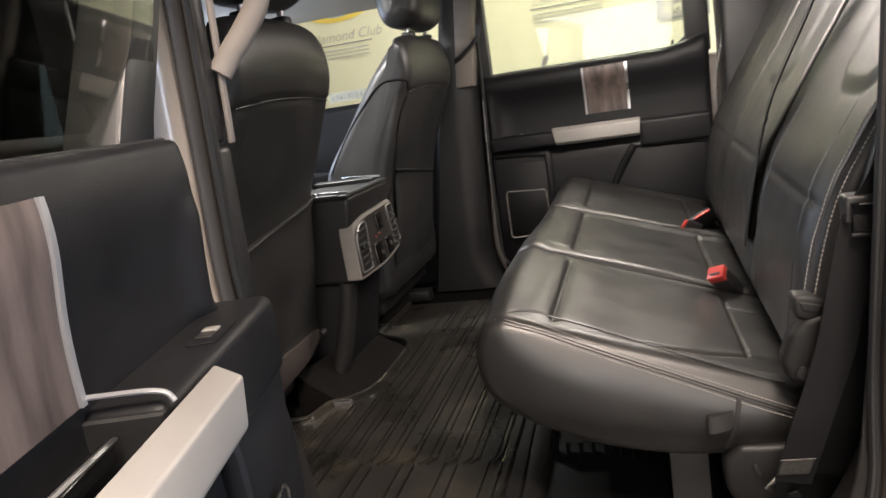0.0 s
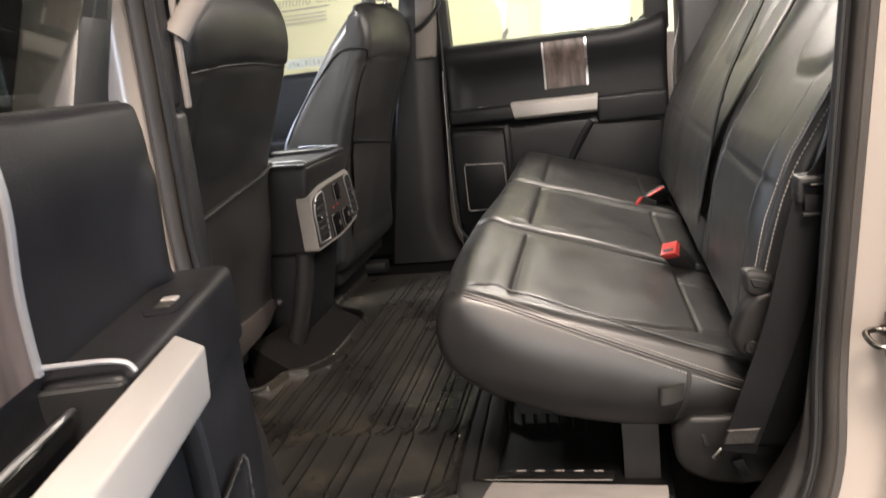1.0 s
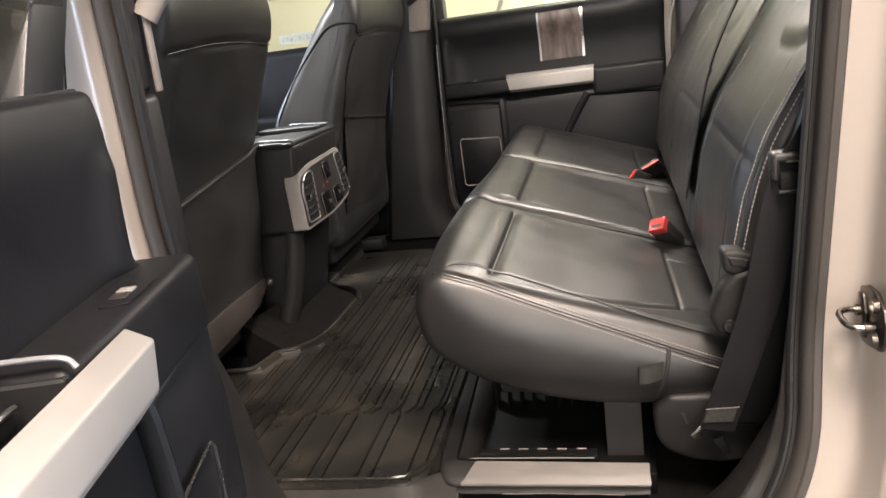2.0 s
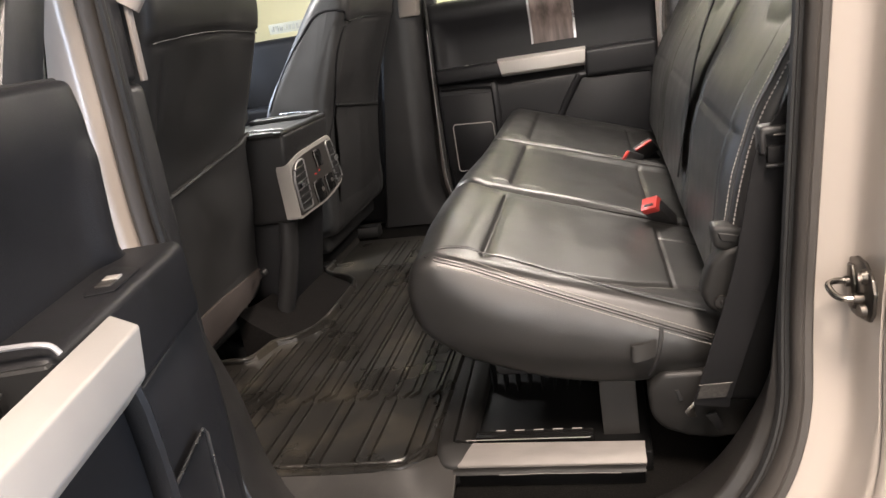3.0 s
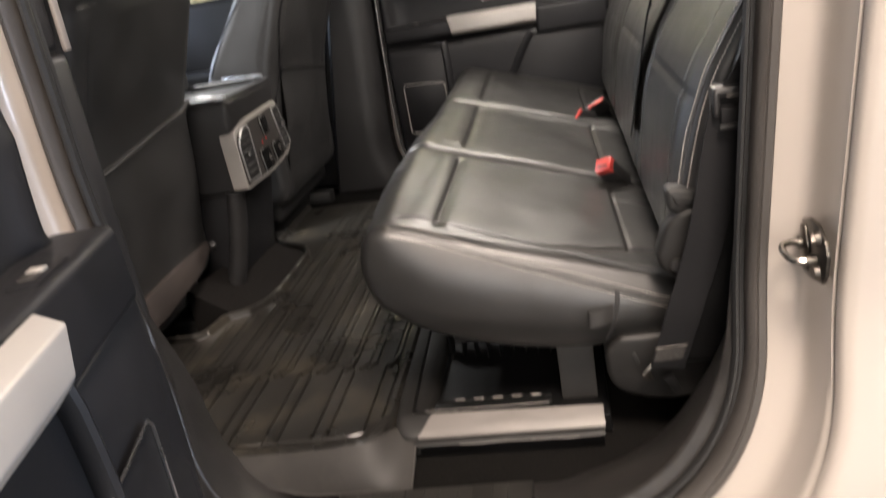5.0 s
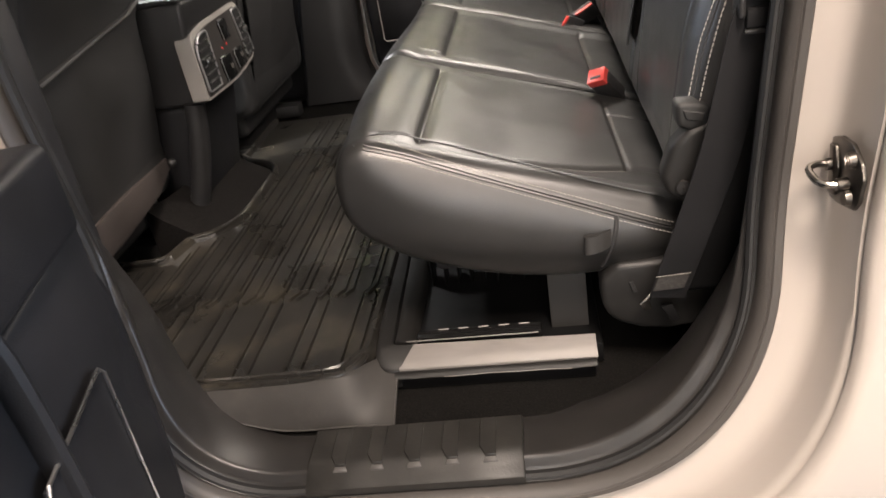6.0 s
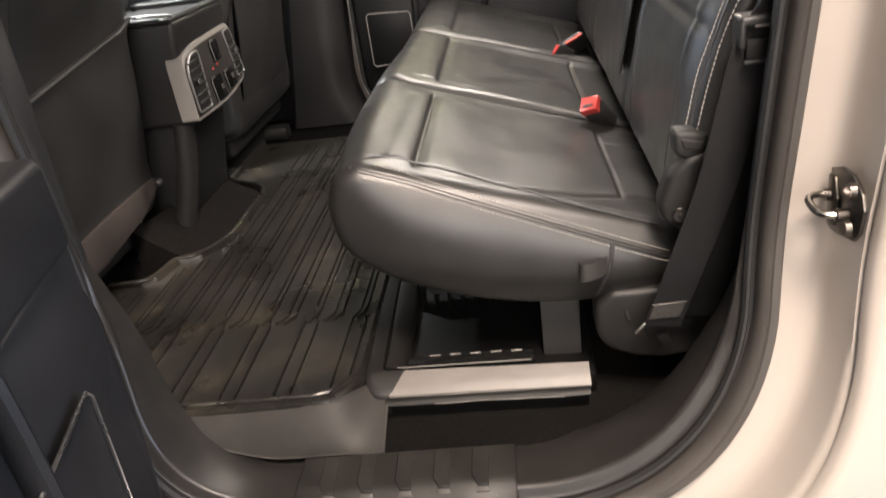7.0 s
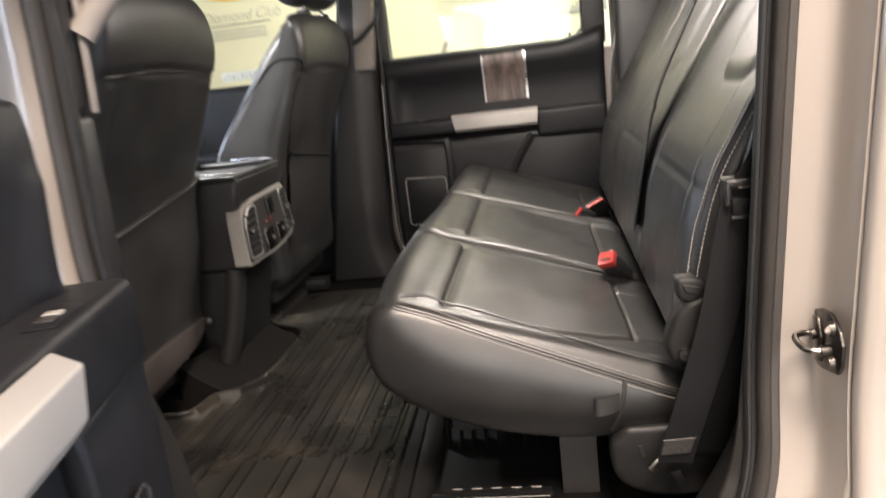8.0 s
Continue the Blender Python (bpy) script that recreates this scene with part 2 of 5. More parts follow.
def ribbon(points, side, width, thick, bm=None):
    """A strap along points, width across the given side vectors."""
    rows = []
    pts = [Vector(p) for p in points]
    for i, p in enumerate(pts):
        s = Vector(side[i] if isinstance(side, list) else side).normalized()
        d = (pts[min(i + 1, len(pts) - 1)] - pts[max(i - 1, 0)]).normalized()
        nrm = d.cross(s).normalized()
        h, t = width / 2, thick / 2
        rows.append([p - s * h + nrm * t * 0.4, p - s * h * 0.97 + nrm * t, p + s * h * 0.97 + nrm * t, p + s * h + nrm * t * 0.4,
                     p + s * h - nrm * t * 0.4, p + s * h * 0.97 - nrm * t, p - s * h * 0.97 - nrm * t, p - s * h - nrm * t * 0.4])
    return rings(rows, True, True, bm)


def rounded(poly, radii, n=8):
    """A 2D polyline with its inner corners rounded."""
    out = [Vector(poly[0])]
    for i in range(1, len(poly) - 1):
        a, p, c = Vector(poly[i - 1]), Vector(poly[i]), Vector(poly[i + 1])
        u, w = (a - p).normalized(), (c - p).normalized()
        half = u.angle(w) / 2
        t = radii[i - 1] / math.tan(half)
        mid = (u + w).normalized()
        o = p + mid * (radii[i - 1] / math.sin(half))
        s, e = p + u * t, p + w * t
        v0, v1 = s - o, e - o
        turn = v0.angle_signed(v1) if len(v0) == 2 else 0
        for k in range(n + 1):
            ang = -turn * k / n
            out.append(o + Vector((v0.x * math.cos(ang) - v0.y * math.sin(ang), v0.x * math.sin(ang) + v0.y * math.cos(ang))))
    out.append(Vector(poly[-1]))
    return out


def smooth(a, b, t):
    t = min(1, max(0, (t - a) / (b - a)))
    return t * t * (3 - 2 * t)


# ---- the showroom, mostly unseen; floor and wall tones are set to shape reflected light ----
GROUND = -0.78
ground = tagged(part("ground", box((-6, -5, GROUND - 0.1), (6, 4.5, GROUND), 0), CONCRETE), "polished grey concrete showroom floor under the truck", "floor", kind="structure")
for nm, lo, hi in (("wall_north", (-2.3, 3.4, GROUND), (6, 3.5, 2.4)),):
    tagged(part(nm, box(lo, hi, 0), WALL), "plain pale plaster showroom wall", "wall", kind="structure")
east = bmesh.new()
for lo, hi in (((5.9, -4.9, GROUND), (6, -2.8, 2.4)), ((5.9, 0.2, GROUND), (6, 3.4, 2.4)), ((5.9, -2.8, GROUND), (6, 0.2, -0.45)), ((5.9, -2.8, 1.65), (6, 0.2, 2.4))):
    box(lo, hi, 0, bm=east)
tagged(part("wall_east", east, GREYWALL), "unseen grey-green wall, toned for the door glass, with the added window", "wall", kind="structure")
south = bmesh.new()
for lo, hi in (((-1.6, -5, GROUND), (-0.9, -4.9, 2.4)), ((2.4, -5, GROUND), (6, -4.9, 2.4)), ((-0.9, -5, GROUND), (2.4, -4.9, 0.55)), ((-0.9, -5, 1.85), (2.4, -4.9, 2.4))):
    box(lo, hi, 0, bm=south)
tagged(part("wall_south", south, WALL), "unseen pale plaster wall with an opening for the added window", "wall", kind="structure")
# these walls are kept dark so the near door glass shows nothing bright
tagged(part("wall_southwest", box((-6, -5, GROUND), (-1.6, -4.9, 2.4), 0), DARKWALL), "dark green-grey wall, darkened for the near door glass", "wall", kind="structure")
tagged(part("wall_northwest", box((-6, 3.4, GROUND), (-2.3, 3.5, 2.4), 0), DARKWALL), "dark green-grey wall, darkened for the near door glass", "wall", kind="structure")
tagged(part("wall_west", box((-6, -4.9, GROUND), (-5.9, 3.4, 2.4), 0), DARKWALL), "dark green-grey wall, darkened for the near door glass", "wall", kind="structure")
# glowing sheets behind the added windows, out of view
GLOW_SHEET = mat("glow_sheet", (0.6, 0.65, 0.7), 0.9, vary=0.02)
GLOW_SHEET.node_tree.nodes["Principled BSDF"].inputs["Emission Color"].default_value = (0.80, 0.88, 1.0, 1)
GLOW_SHEET.node_tree.nodes["Principled BSDF"].inputs["Emission Strength"].default_value = 1.6


def added_window(name, m, width, height):
    """An unseen framed window, added in the wall that m stands in; x runs along the wall, z up, from the lower corner.
    """
    w = thing(name, m.translation, "large unseen window added as a light source", "window", kind="structure")
    g = lambda p: m @ p
    fr = bmesh.new()
    for lo, hi in (((0, -0.04, 0), (0.08, 0.04, height)), ((width - 0.08, -0.04, 0), (width, 0.04, height)), ((0.08, -0.04, 0), (width - 0.08, 0.04, 0.08)), ((0.08, -0.04, height - 0.08), (width - 0.08, 0.04, height))):
        box(lo, hi, 0.004, bm=fr, f=g)
    part("window_frame", fr, PLASTIC, w)
    part("mullion", box((width / 2 - 0.03, -0.03, 0.08), (width / 2 + 0.03, 0.03, height - 0.08), 0.004, f=g), PLASTIC, w)


added_window("window_1", pose(5.95, -2.8, -0.45, 0, 0, 90), 3.0, 2.1)
added_window("window_2", pose(-0.9, -4.95, 0.55), 3.3, 1.3)
tagged(part("backdrop", box((6.78, -4.6, -1.2), (6.8, 1.8, 2.6), 0), GLOW_SHEET), "glowing sheet behind the added window", "backdrop", kind="structure")
tagged(part("backdrop", box((-1.8, -5.82, -1.2), (3.3, -5.8, 2.6), 0), GLOW_SHEET), "glowing sheet behind the added window", "backdrop", kind="structure")
tagged(part("ceiling", box((-6, -5, 2.4), (6, 3.5, 2.5), 0), WALL), "plain pale showroom ceiling", "ceiling", kind="structure")

# ---- truck cab: door opening, pillars, sill ----
def out_y(z):
    return -0.07 * (1 - smooth(-0.07, 0.30, z))


OPENING = rounded([(-0.302, 0.98), (-0.322, 0.46), (-0.290, -0.079), (0.441, -0.061), (0.501, 0.98)], (0.9, 0.175, 0.265), 20)
fine = [OPENING[0]]
for p in OPENING[1:]:
    steps = max(1, round((p - fine[-1]).length / 0.02))
    start = fine[-1]
    fine += [start + (p - start) * (k / steps) for k in range(1, steps + 1)]
OPENING = fine
OPEN_N = []
for i, p in enumerate(OPENING):
    d = (OPENING[min(i + 1, len(OPENING) - 1)] - OPENING[max(i - 1, 0)]).normalized()
    OPEN_N.append(Vector((d.y, -d.x)))
if OPEN_N[0].x > 0:
    OPEN_N = [-v for v in OPEN_N]


def along_opening(profile, closed=False, slim=0.0):
    """Draws a profile of (outward, y) along the opening; slim narrows it on the hinge side."""
    rows = []
    for p, n in zip(OPENING, OPEN_N):
        w = 1 - slim * (smooth(-0.05, 0.25, p.y) if p.x < 0 else 0)
        most = 0.084 + 0.546 * max(0.0, -n.y) if n.x < 0 else 1.0
        rows.append([(p.x + n.x * min(o, most) * w, y + out_y(p.y + n.y * o), p.y + n.y * min(o, most) * w) for o, y in profile])
    return rings(rows, closed, closed)


body = thing("truck_cab_body", (0.1, -0.2, GROUND), "white painted crew cab body side round the open rear door", "truck body", kind="structure")
PROFILE = [(0.012, -0.10), (0.014, -0.126), (0.022, -0.131), (0.046, -0.141), (0.053, -0.145), (0.058, -0.152), (0.0605, -0.162), (0.062, -0.180), (0.0632, -0.200), (0.0640, -0.212), (0.0672, -0.2135), (0.0676, -0.2185), (0.0652, -0.2200), (0.0660, -0.230), (0.0700, -0.2350),
           (0.080, -0.2375), (0.10, -0.239), (0.22, -0.241), (0.40, -0.239), (0.62, -0.235)]
part("door_jamb", along_opening(PROFILE, slim=0.35), PAINT, body, "white painted door jamb with stepped flanges", sharp=60)
seal = thing("door_seal", (0.1, -0.14, -0.09), "grey rubber weatherstrip round the rear door opening", "door seal", kind="structure")
part("bulb", along_opening([(0.001, -0.118), (-0.0005, -0.138), (0.003, -0.146), (0.007, -0.149), (0.0085, -0.1475), (0.010, -0.1495), (0.017, -0.149), (0.0195, -0.146), (0.0215, -0.140), (0.021, -0.126), (0.012, -0.118)], True, 0.5), SEALR, seal)
part("lip", along_opening([(-0.010, -0.118), (-0.013, -0.128), (-0.011, -0.133), (-0.008, -0.134), (-0.0055, -0.129), (-0.005, -0.116)], True), SEAL_DARK, seal, "slim inner sealing lip")
part("channel", along_opening([(-0.006, -0.100), (-0.006, -0.122), (0.002, -0.122), (0.002, -0.100)], True, 0.3), SEAL_DARK, seal, "dark channel between the lips")
rows = []
for p, n in zip(OPENING, OPEN_N):
    k = 1 - smooth(0.04, 0.34, p.y)
    g = 0 if p.x < 0.1 else 1
    high = [(-0.006, -0.126), (-0.0065, -0.1255), (-0.008, -0.124), (-0.0088, -0.122), (-0.009, -0.120), (-0.009, -0.118), (-0.0088, -0.116), (-0.008, -0.113), (-0.006, -0.110), (-0.003, -0.106), (0.001, -0.102), (0.007, -0.096), (0.015, -0.088), (0.023, -0.079), (0.030, -0.070)]
    low = [(-0.006, -0.134), (-0.009, -0.1285), (-0.0100, -0.1225), (-0.0108, -0.1200), (-0.0130, -0.1185), (-0.0150, -0.1176), (-0.0240, -0.1156), (-0.0262, -0.1146), (-0.0276, -0.1125), (-0.0280, -0.1095), (-0.0276, -0.1065), (-0.0240, -0.1035), (-0.0225, -0.085), (-0.0195, -0.05), (0.000, 0.0)]
    prof = [(a[0] + (c[0] - a[0]) * k, a[1] + (c[1] - a[1]) * k) for a, c in zip(high, low)]
    rows.append([(p.x + n.x * o, y + out_y(p.y + n.y * o), p.y + n.y * o) for o, y in prof])
tagged(part("pillar_trim", rings(rows, False), TRIM), "black grained plastic sill and pillar trim round the door opening", "trim", kind="structure")

# cab shell
floor_bm = bmesh.new()
box((-1.6, -0.10, -0.12), (0.75, 1.60, -0.058), 0.01, bm=floor_bm)
floor = tagged(part("floor", floor_bm, CARPET), "black carpeted cab floor", "floor", kind="structure")
tagged(part("wall_rear", box((0.66, -0.10, -0.10), (0.72, 1.62, 1.0), 0.01), LEATHER_DARK), "black trimmed rear cab wall behind the bench", "wall", kind="structure")
tagged(part("ceiling_headliner", box((-1.3, -0.16, 0.99), (0.75, 1.66, 1.04), 0.01), HEADLINER), "grey fabric headliner of the cab", "ceiling", kind="structure")
tagged(part("roof", box((-1.35, -0.22, 1.045), (0.8, 1.72, 1.07), 0.01), PAINT), "white painted cab roof", "roof", kind="structure")
tagged(part("quarter_panel", box((0.60, -0.235, -0.4), (1.1, -0.14, 1.04), 0.01), PAINT), "white painted rear quarter of the cab", "truck body", kind="structure")
tagged(part("rear_pillar_trim", box((0.525, -0.125, 0.05), (0.67, -0.06, 0.99), 0.015), TRAY), "black plastic rear pillar trim", "trim", kind="structure")
tagged(part("dashboard", box((-1.5, -0.05, 0.30), (-1.15, 1.55, 0.62), 0.05, 4), PLASTIC_SOFT), "black dashboard at the front of the cab", "dashboard", kind="structure")


# ---- rear bench ----
def pad(profile, y0, y1, r0, r1, dent, bulge=0.0, ny=90, n=12, slant=0.0, turn=90):
    """A closed profile in x and z, drawn out along y with rounded ends; dent(x, y, z) moves the skin along its normal."""
    prof = spline([(x, 0, z) for x, z in profile], n, True)
    m = len(prof)
    nrm = []
    for i in range(m):
        d = prof[(i + 1) % m] - prof[i - 1]
        nrm.append(Vector((d.z, 0, -d.x)).normalized())
    c = sum(prof, Vector()) / m
    if sum((p - c).dot(v) for p, v in zip(prof, nrm)) < 0:
        nrm = [-v for v in nrm]
    rows = []
    top = radians(turn)
    ys = [(y0 + r0 * (math.sin(top) - math.sin(top * (1 - k / 8))), r0 * (1 - math.cos(top * (1 - k / 8)))) for k in range(9)]
    a0, a1 = y0 + r0 * math.sin(top), y1 - r1
    ys += [(a0 + (a1 - a0) * k / ny, 0.0) for k in range(1, ny)]
    ys += [(y1 - r1 * (1 - math.cos(k / 8 * math.pi / 2)), r1 * (1 - math.sin(k / 8 * math.pi / 2))) for k in range(8, -1, -1)]
    for y, inset in ys:
        row = []
        for p, v in zip(prof, nrm):
            q = p - v * inset
            q = q + v * dent(q.x, y, q.z)
            row.append((q.x + slant * y, y, q.z))
        rows.append(row)
    b = rings(rows, True, False)
    for row, yy, sgn in ((0, y0, -1), (len(rows) - 1, y1, 1)):
        vs = [v for v in b.verts]
        ring = vs[row * m:(row + 1) * m]
        cen = sum((v.co for v in ring), Vector()) / m
        prev = ring
        loop = [(v.co.x, v.co.z) for v in ring]
        xa, xb = min(p[0] for p in loop), max(p[0] for p in loop)

        def swell(x, z):
            """How far the end cap swells: nothing at its outline, all in its middle."""
            cross = [za + (zc - za) * (x - xs) / (xe - xs) for (xs, za), (xe, zc) in zip(loop, loop[1:] + loop[:1]) if (xs - x) * (xe - x) < 0]
            if len(cross) < 2:
                return 0.0
            lo, hi = min(cross), max(cross)
            v = (2 * z - lo - hi) / max(1e-6, hi - lo)
            u = (2 * x - xa - xb) / (xb - xa)
            return max(0.0, 1 - v * v) * max(0.0, 1 - u ** 4)
        for f in (0.96, 0.91, 0.86, 0.8, 0.73, 0.66, 0.58, 0.5, 0.41, 0.32, 0.22, 0.12, 0.05):
            nxt = []
            for v in ring:
                x, z = cen.x + (v.co.x - cen.x) * f, cen.z + (v.co.z - cen.z) * f
                nxt.append(b.verts.new(Vector((x, yy + sgn * bulge * (swell(x, z) if turn < 90 else (1 - f * f) ** 2), z))))
            for i in range(m):
                j = (i + 1) % m
                b.faces.new((prev[i], prev[j], nxt[j], nxt[i]))
            prev = nxt
        b.faces.new(prev)
    return b


def ridge(d, w):
    return math.exp(-(d / w) ** 2)


SEAT_PROFILE = [(0.43, 0.185), (0.36, 0.211), (0.30, 0.231), (0.20, 0.262), (0.10, 0.291), (0.045, 0.309), (0.010, 0.317), (-0.017, 0.305), (-0.031, 0.276), (-0.034, 0.243),
                (-0.028, 0.210), (-0.010, 0.182), (0.036, 0.149), (0.080, 0.130), (0.150, 0.107), (0.225, 0.095), (0.30, 0.093), (0.40, 0.106), (0.44, 0.145)]


def seat_top(x):
    return 0.3215 - 0.302 * x


def seam_z(x):
    return float(np.interp(x, (0.0, 0.0154, 0.0324, 0.0657, 0.1055, 0.1853, 0.2654, 0.3324, 0.3765, 0.40), (0.317, 0.3116, 0.3061, 0.2948, 0.2786, 0.2467, 0.2150, 0.1884, 0.1707, 0.1612)))


def edge_line(x):
    """How far the insert's edge seam runs from the cushion's outer side."""
    return float(np.interp(x, (0.0, 0.012, 0.03, 0.06, 0.09, 0.13, 0.17, 0.214, 0.255, 0.296, 0.337, 0.38), (0.016, 0.036, 0.049, 0.053, 0.051, 0.046, 0.039, 0.030, 0.022, 0.0175, 0.0155, 0.0145)))


def insert_line(x):
    """Where the flat insert begins, past the valley beside the bolster."""
    return float(np.interp(x, (0.0, 0.075, 0.13, 0.20, 0.243, 0.30, 0.347, 0.38), (0.040, 0.056, 0.053, 0.051, 0.056, 0.069, 0.090, 0.106)))


def cushion_dent(y0, y1):
    def dent(x, y, z):
        upper = smooth(seat_top(x) - 0.036, seat_top(x) - 0.010, z) * smooth(-0.03, 0.0, x)
        side = smooth(y0, y0 + 0.020, y) * (1 - smooth(y1 - 0.020, y1, y))
        low = 0.0016 * noise.noise(Vector((x * 9, y * 9, z * 9))) * side + 0.012 * smooth(0.03, 0.24, y) * (1 - smooth(0.45, 0.90, y)) * (1 - smooth(-0.01, 0.07, x))
        inside = smooth(y0 + 0.028, y0 + 0.06, y) * (1 - smooth(y1 - 0.06, y1 - 0.028, y))
        d = 0.0028 * noise.noise(Vector((x * 5, y * 5, 3.1))) + 0.0007 * noise.noise(Vector((x * 26, y * 14, 7.7)))
        near = y0 == 0
        grow = smooth(0.05, 0.20, x)
        line = y - y0 - edge_line(x)
        d -= inside * (0.0040 * ridge(x - 0.081, 0.0028) + 0.0035 * ridge(x - 0.085, 0.009))
        d += 0.003 * inside * ridge(x - 0.058, 0.022) + 0.0030 * inside * ridge(x - 0.130, 0.04)
        if near:
            # bolster crest, a valley behind it, then the stitched edge of the insert
            gap = max(0.006, insert_line(x) - edge_line(x))
            past = y - y0 - insert_line(x)
            d -= 0.0028 * ridge(line - 0.002, 0.0022) * smooth(0.01, 0.04, x)
            d -= 0.0105 * grow * smooth(0.0, gap, line)
            d -= 0.0022 * ridge(past, 0.0022) * smooth(0.06, 0.10, x)
            d += 0.0030 * grow * smooth(0.0, 0.012, past)
            d -= 0.0028 * smooth(-0.004, 0.006, past) * (1 - smooth(y1 - 0.06, y1 - 0.03, y)) * (ridge(x - 0.354, 0.0036) + 0.8 * smooth(0.350, 0.358, x))
            d -= 0.0024 * ridge(y - 0.335, 0.0034) * smooth(0.345, 0.362, x)
        else:
            d -= 0.0030 * ridge(line, 0.0030) * smooth(0.02, 0.06, x)
            d -= 0.006 * inside * ridge(x - 0.356, 0.0035)
            d -= 0.004 * smooth(0.10, 0.25, x) * inside
            d -= 0.006 * smooth(0.0, 0.022, line) * smooth(0.04, 0.12, x) * (1 - smooth(y1 - 0.06, y1 - 0.03, y))
        return low + (d * side - low) * upper + 0.010 * upper * smooth(0.03, 0.24, y) * (1 - smooth(0.45, 0.90, y)) * (1 - smooth(-0.01, 0.05, x))
    return dent


bench = thing("rear_bench_seat", (0.25, 0.7, -0.05), "black leather rear bench seat with three stitched cushions and backrests", "car seat")
CUSHIONS = ((0.0, 0.437), (0.443, 0.938), (0.944, 1.490))
for y0, y1 in CUSHIONS:
    near = y0 == 0
    skin = pad(SEAT_PROFILE, y0, y1, 0.030 if near else 0.026, 0.020, cushion_dent(y0, y1), 0.020 if near else 0.001, 210 if near else 120, 26 if near else 16, turn=64 if near else 90)
    skin.normal_update()
    tree = BVHTree.FromBMesh(skin)
    cu = part("cushion", skin, LEATHER, bench, sharp=80)
    if y0 == 0:
        def on_skin(x, z, lift):
            at, nrm, _, _ = tree.ray_cast(Vector((x, -0.2, z)), Vector((0, 1, 0)))
            if at is None:
                at, nrm, _, _ = tree.find_nearest(Vector((x, 0.0, z)))
            if nrm.y > 0:
                nrm = -nrm
            return at + nrm * lift

        def on_top(x, y, lift):
            at, nrm, _, _ = tree.ray_cast(Vector((x, y, 0.6)), Vector((0, 0, -1)))
            if nrm.z < 0:
                nrm = -nrm
            return at + nrm * lift

        def seam(shift, lift, x0=0.016, x1=0.392):
            out = []
            for k in range(41):
                x = x0 + (x1 - x0) * k / 40
                out.append(on_skin(x, seam_z(x) - shift, lift))
            return out
        bl = [on_skin(0.003, 0.3125, 0.0008), on_skin(0.006, 0.3150, 0.0008)]
        for k in range(41):
            x = 0.012 + 0.373 * k / 40
            bl.append(on_top(x, edge_line(x) - 0.0015, 0.0012))
        bl = [Vector(p) for p in bl]
        for _ in range(6):
            bl = [bl[0]] + [(a + p * 2 + c) / 4 for a, p, c in zip(bl, bl[1:], bl[2:])] + [bl[-1]]
        part("piping", tube(bl, 0.0015, 6), LEATHER, cu, "raised insert edge seam")
        part("stitching", stitches([on_top(x, insert_line(x) - 0.003, 0.0003) for x in [0.16 + 0.19 * k / 30 for k in range(31)]], 0.0052, 0.0034, 0.0005), THREAD_DIM, cu, "dim grey stitching")
        part("piping", tube(seam(0.0018, 0.0004), 0.0017, 6), LEATHER, cu, "raised leather piping")
        part("piping", tube(seam(-0.0018, 0.0004), 0.0017, 6), LEATHER, cu, "raised leather piping")
        part("stitching", stitches(seam(-0.0068, 0.0003, 0.034), 0.0052, 0.0036, 0.00065), THREAD, cu, "light grey stitching")
        part("stitching", stitches(seam(0.0068, 0.0003, 0.022), 0.0052, 0.0036, 0.00065), THREAD, cu, "light grey stitching")
        part("piping", tube([on_skin(x, z, 0.0006) for x, z in ((0.323, 0.190), (0.322, 0.178), (0.319, 0.163), (0.315, 0.147), (0.309, 0.128), (0.304, 0.114))], 0.0030, 8), LEATHER_DARK, cu, "upright leather seam")
    else:
        line = [(0.0 + 0.40 * k / 40, y0 - 0.002, seat_top(0.40 * k / 40) - 0.004 - 0.006 * ridge(k / 40, 0.06)) for k in range(41)]
        part("piping", tube([(x, y, z - 0.0045) for x, y, z in line], 0.0022, 6), LEATHER, cu, "raised leather piping")
        part("stitching", stitches([(x, y + 0.008, z + 0.0035) for x, y, z in line], 0.0062, 0.0042, 0.0007), THREAD_DIM, cu, "dim grey stitching")

# fabric pull loop and the seat leg
loop = [(0.321, -0.011, 0.164), (0.306, -0.025, 0.163), (0.293, -0.031, 0.162), (0.284, -0.031, 0.161), (0.281, -0.027, 0.160), (0.284, -0.0225, 0.160), (0.295, -0.020, 0.160), (0.313, -0.014, 0.161)]
part("pull_loop", ribbon(spline(loop, 5), (0.05, 0.12, 1), 0.024, 0.0018), GREYSTRAP, bench, "grey fabric pull loop")
part("seat_leg", box((0.229, 0.055, -0.052), (0.284, 0.066, 0.125), 0.002), GREYSTRAP, bench, "flat grey support strap under the cushion")
part("seat_frame", box((0.06, 0.12, 0.055), (0.40, 1.30, 0.095), 0.01), PLASTIC, bench, "black underseat frame")

BACK_PROFILE = [(0.402, 0.215), (0.400, 0.25), (0.406, 0.29), (0.414, 0.328), (0.426, 0.39), (0.446, 0.463), (0.469, 0.51), (0.494, 0.555), (0.533, 0.62), (0.575, 0.69), (0.622, 0.78),
                (0.650, 0.85), (0.665, 0.875), (0.684, 0.87), (0.69, 0.83), (0.670, 0.70), (0.635, 0.55), (0.59, 0.40), (0.55, 0.28), (0.50, 0.21), (0.44, 0.195)]


def front_x(z):
    pts = BACK_PROFILE[:12]
    for (xa, za), (xb, zb) in zip(pts, pts[1:]):
        if z <= zb:
            return xa + (xb - xa) * (z - za) / (zb - za)
    return pts[-1][0]


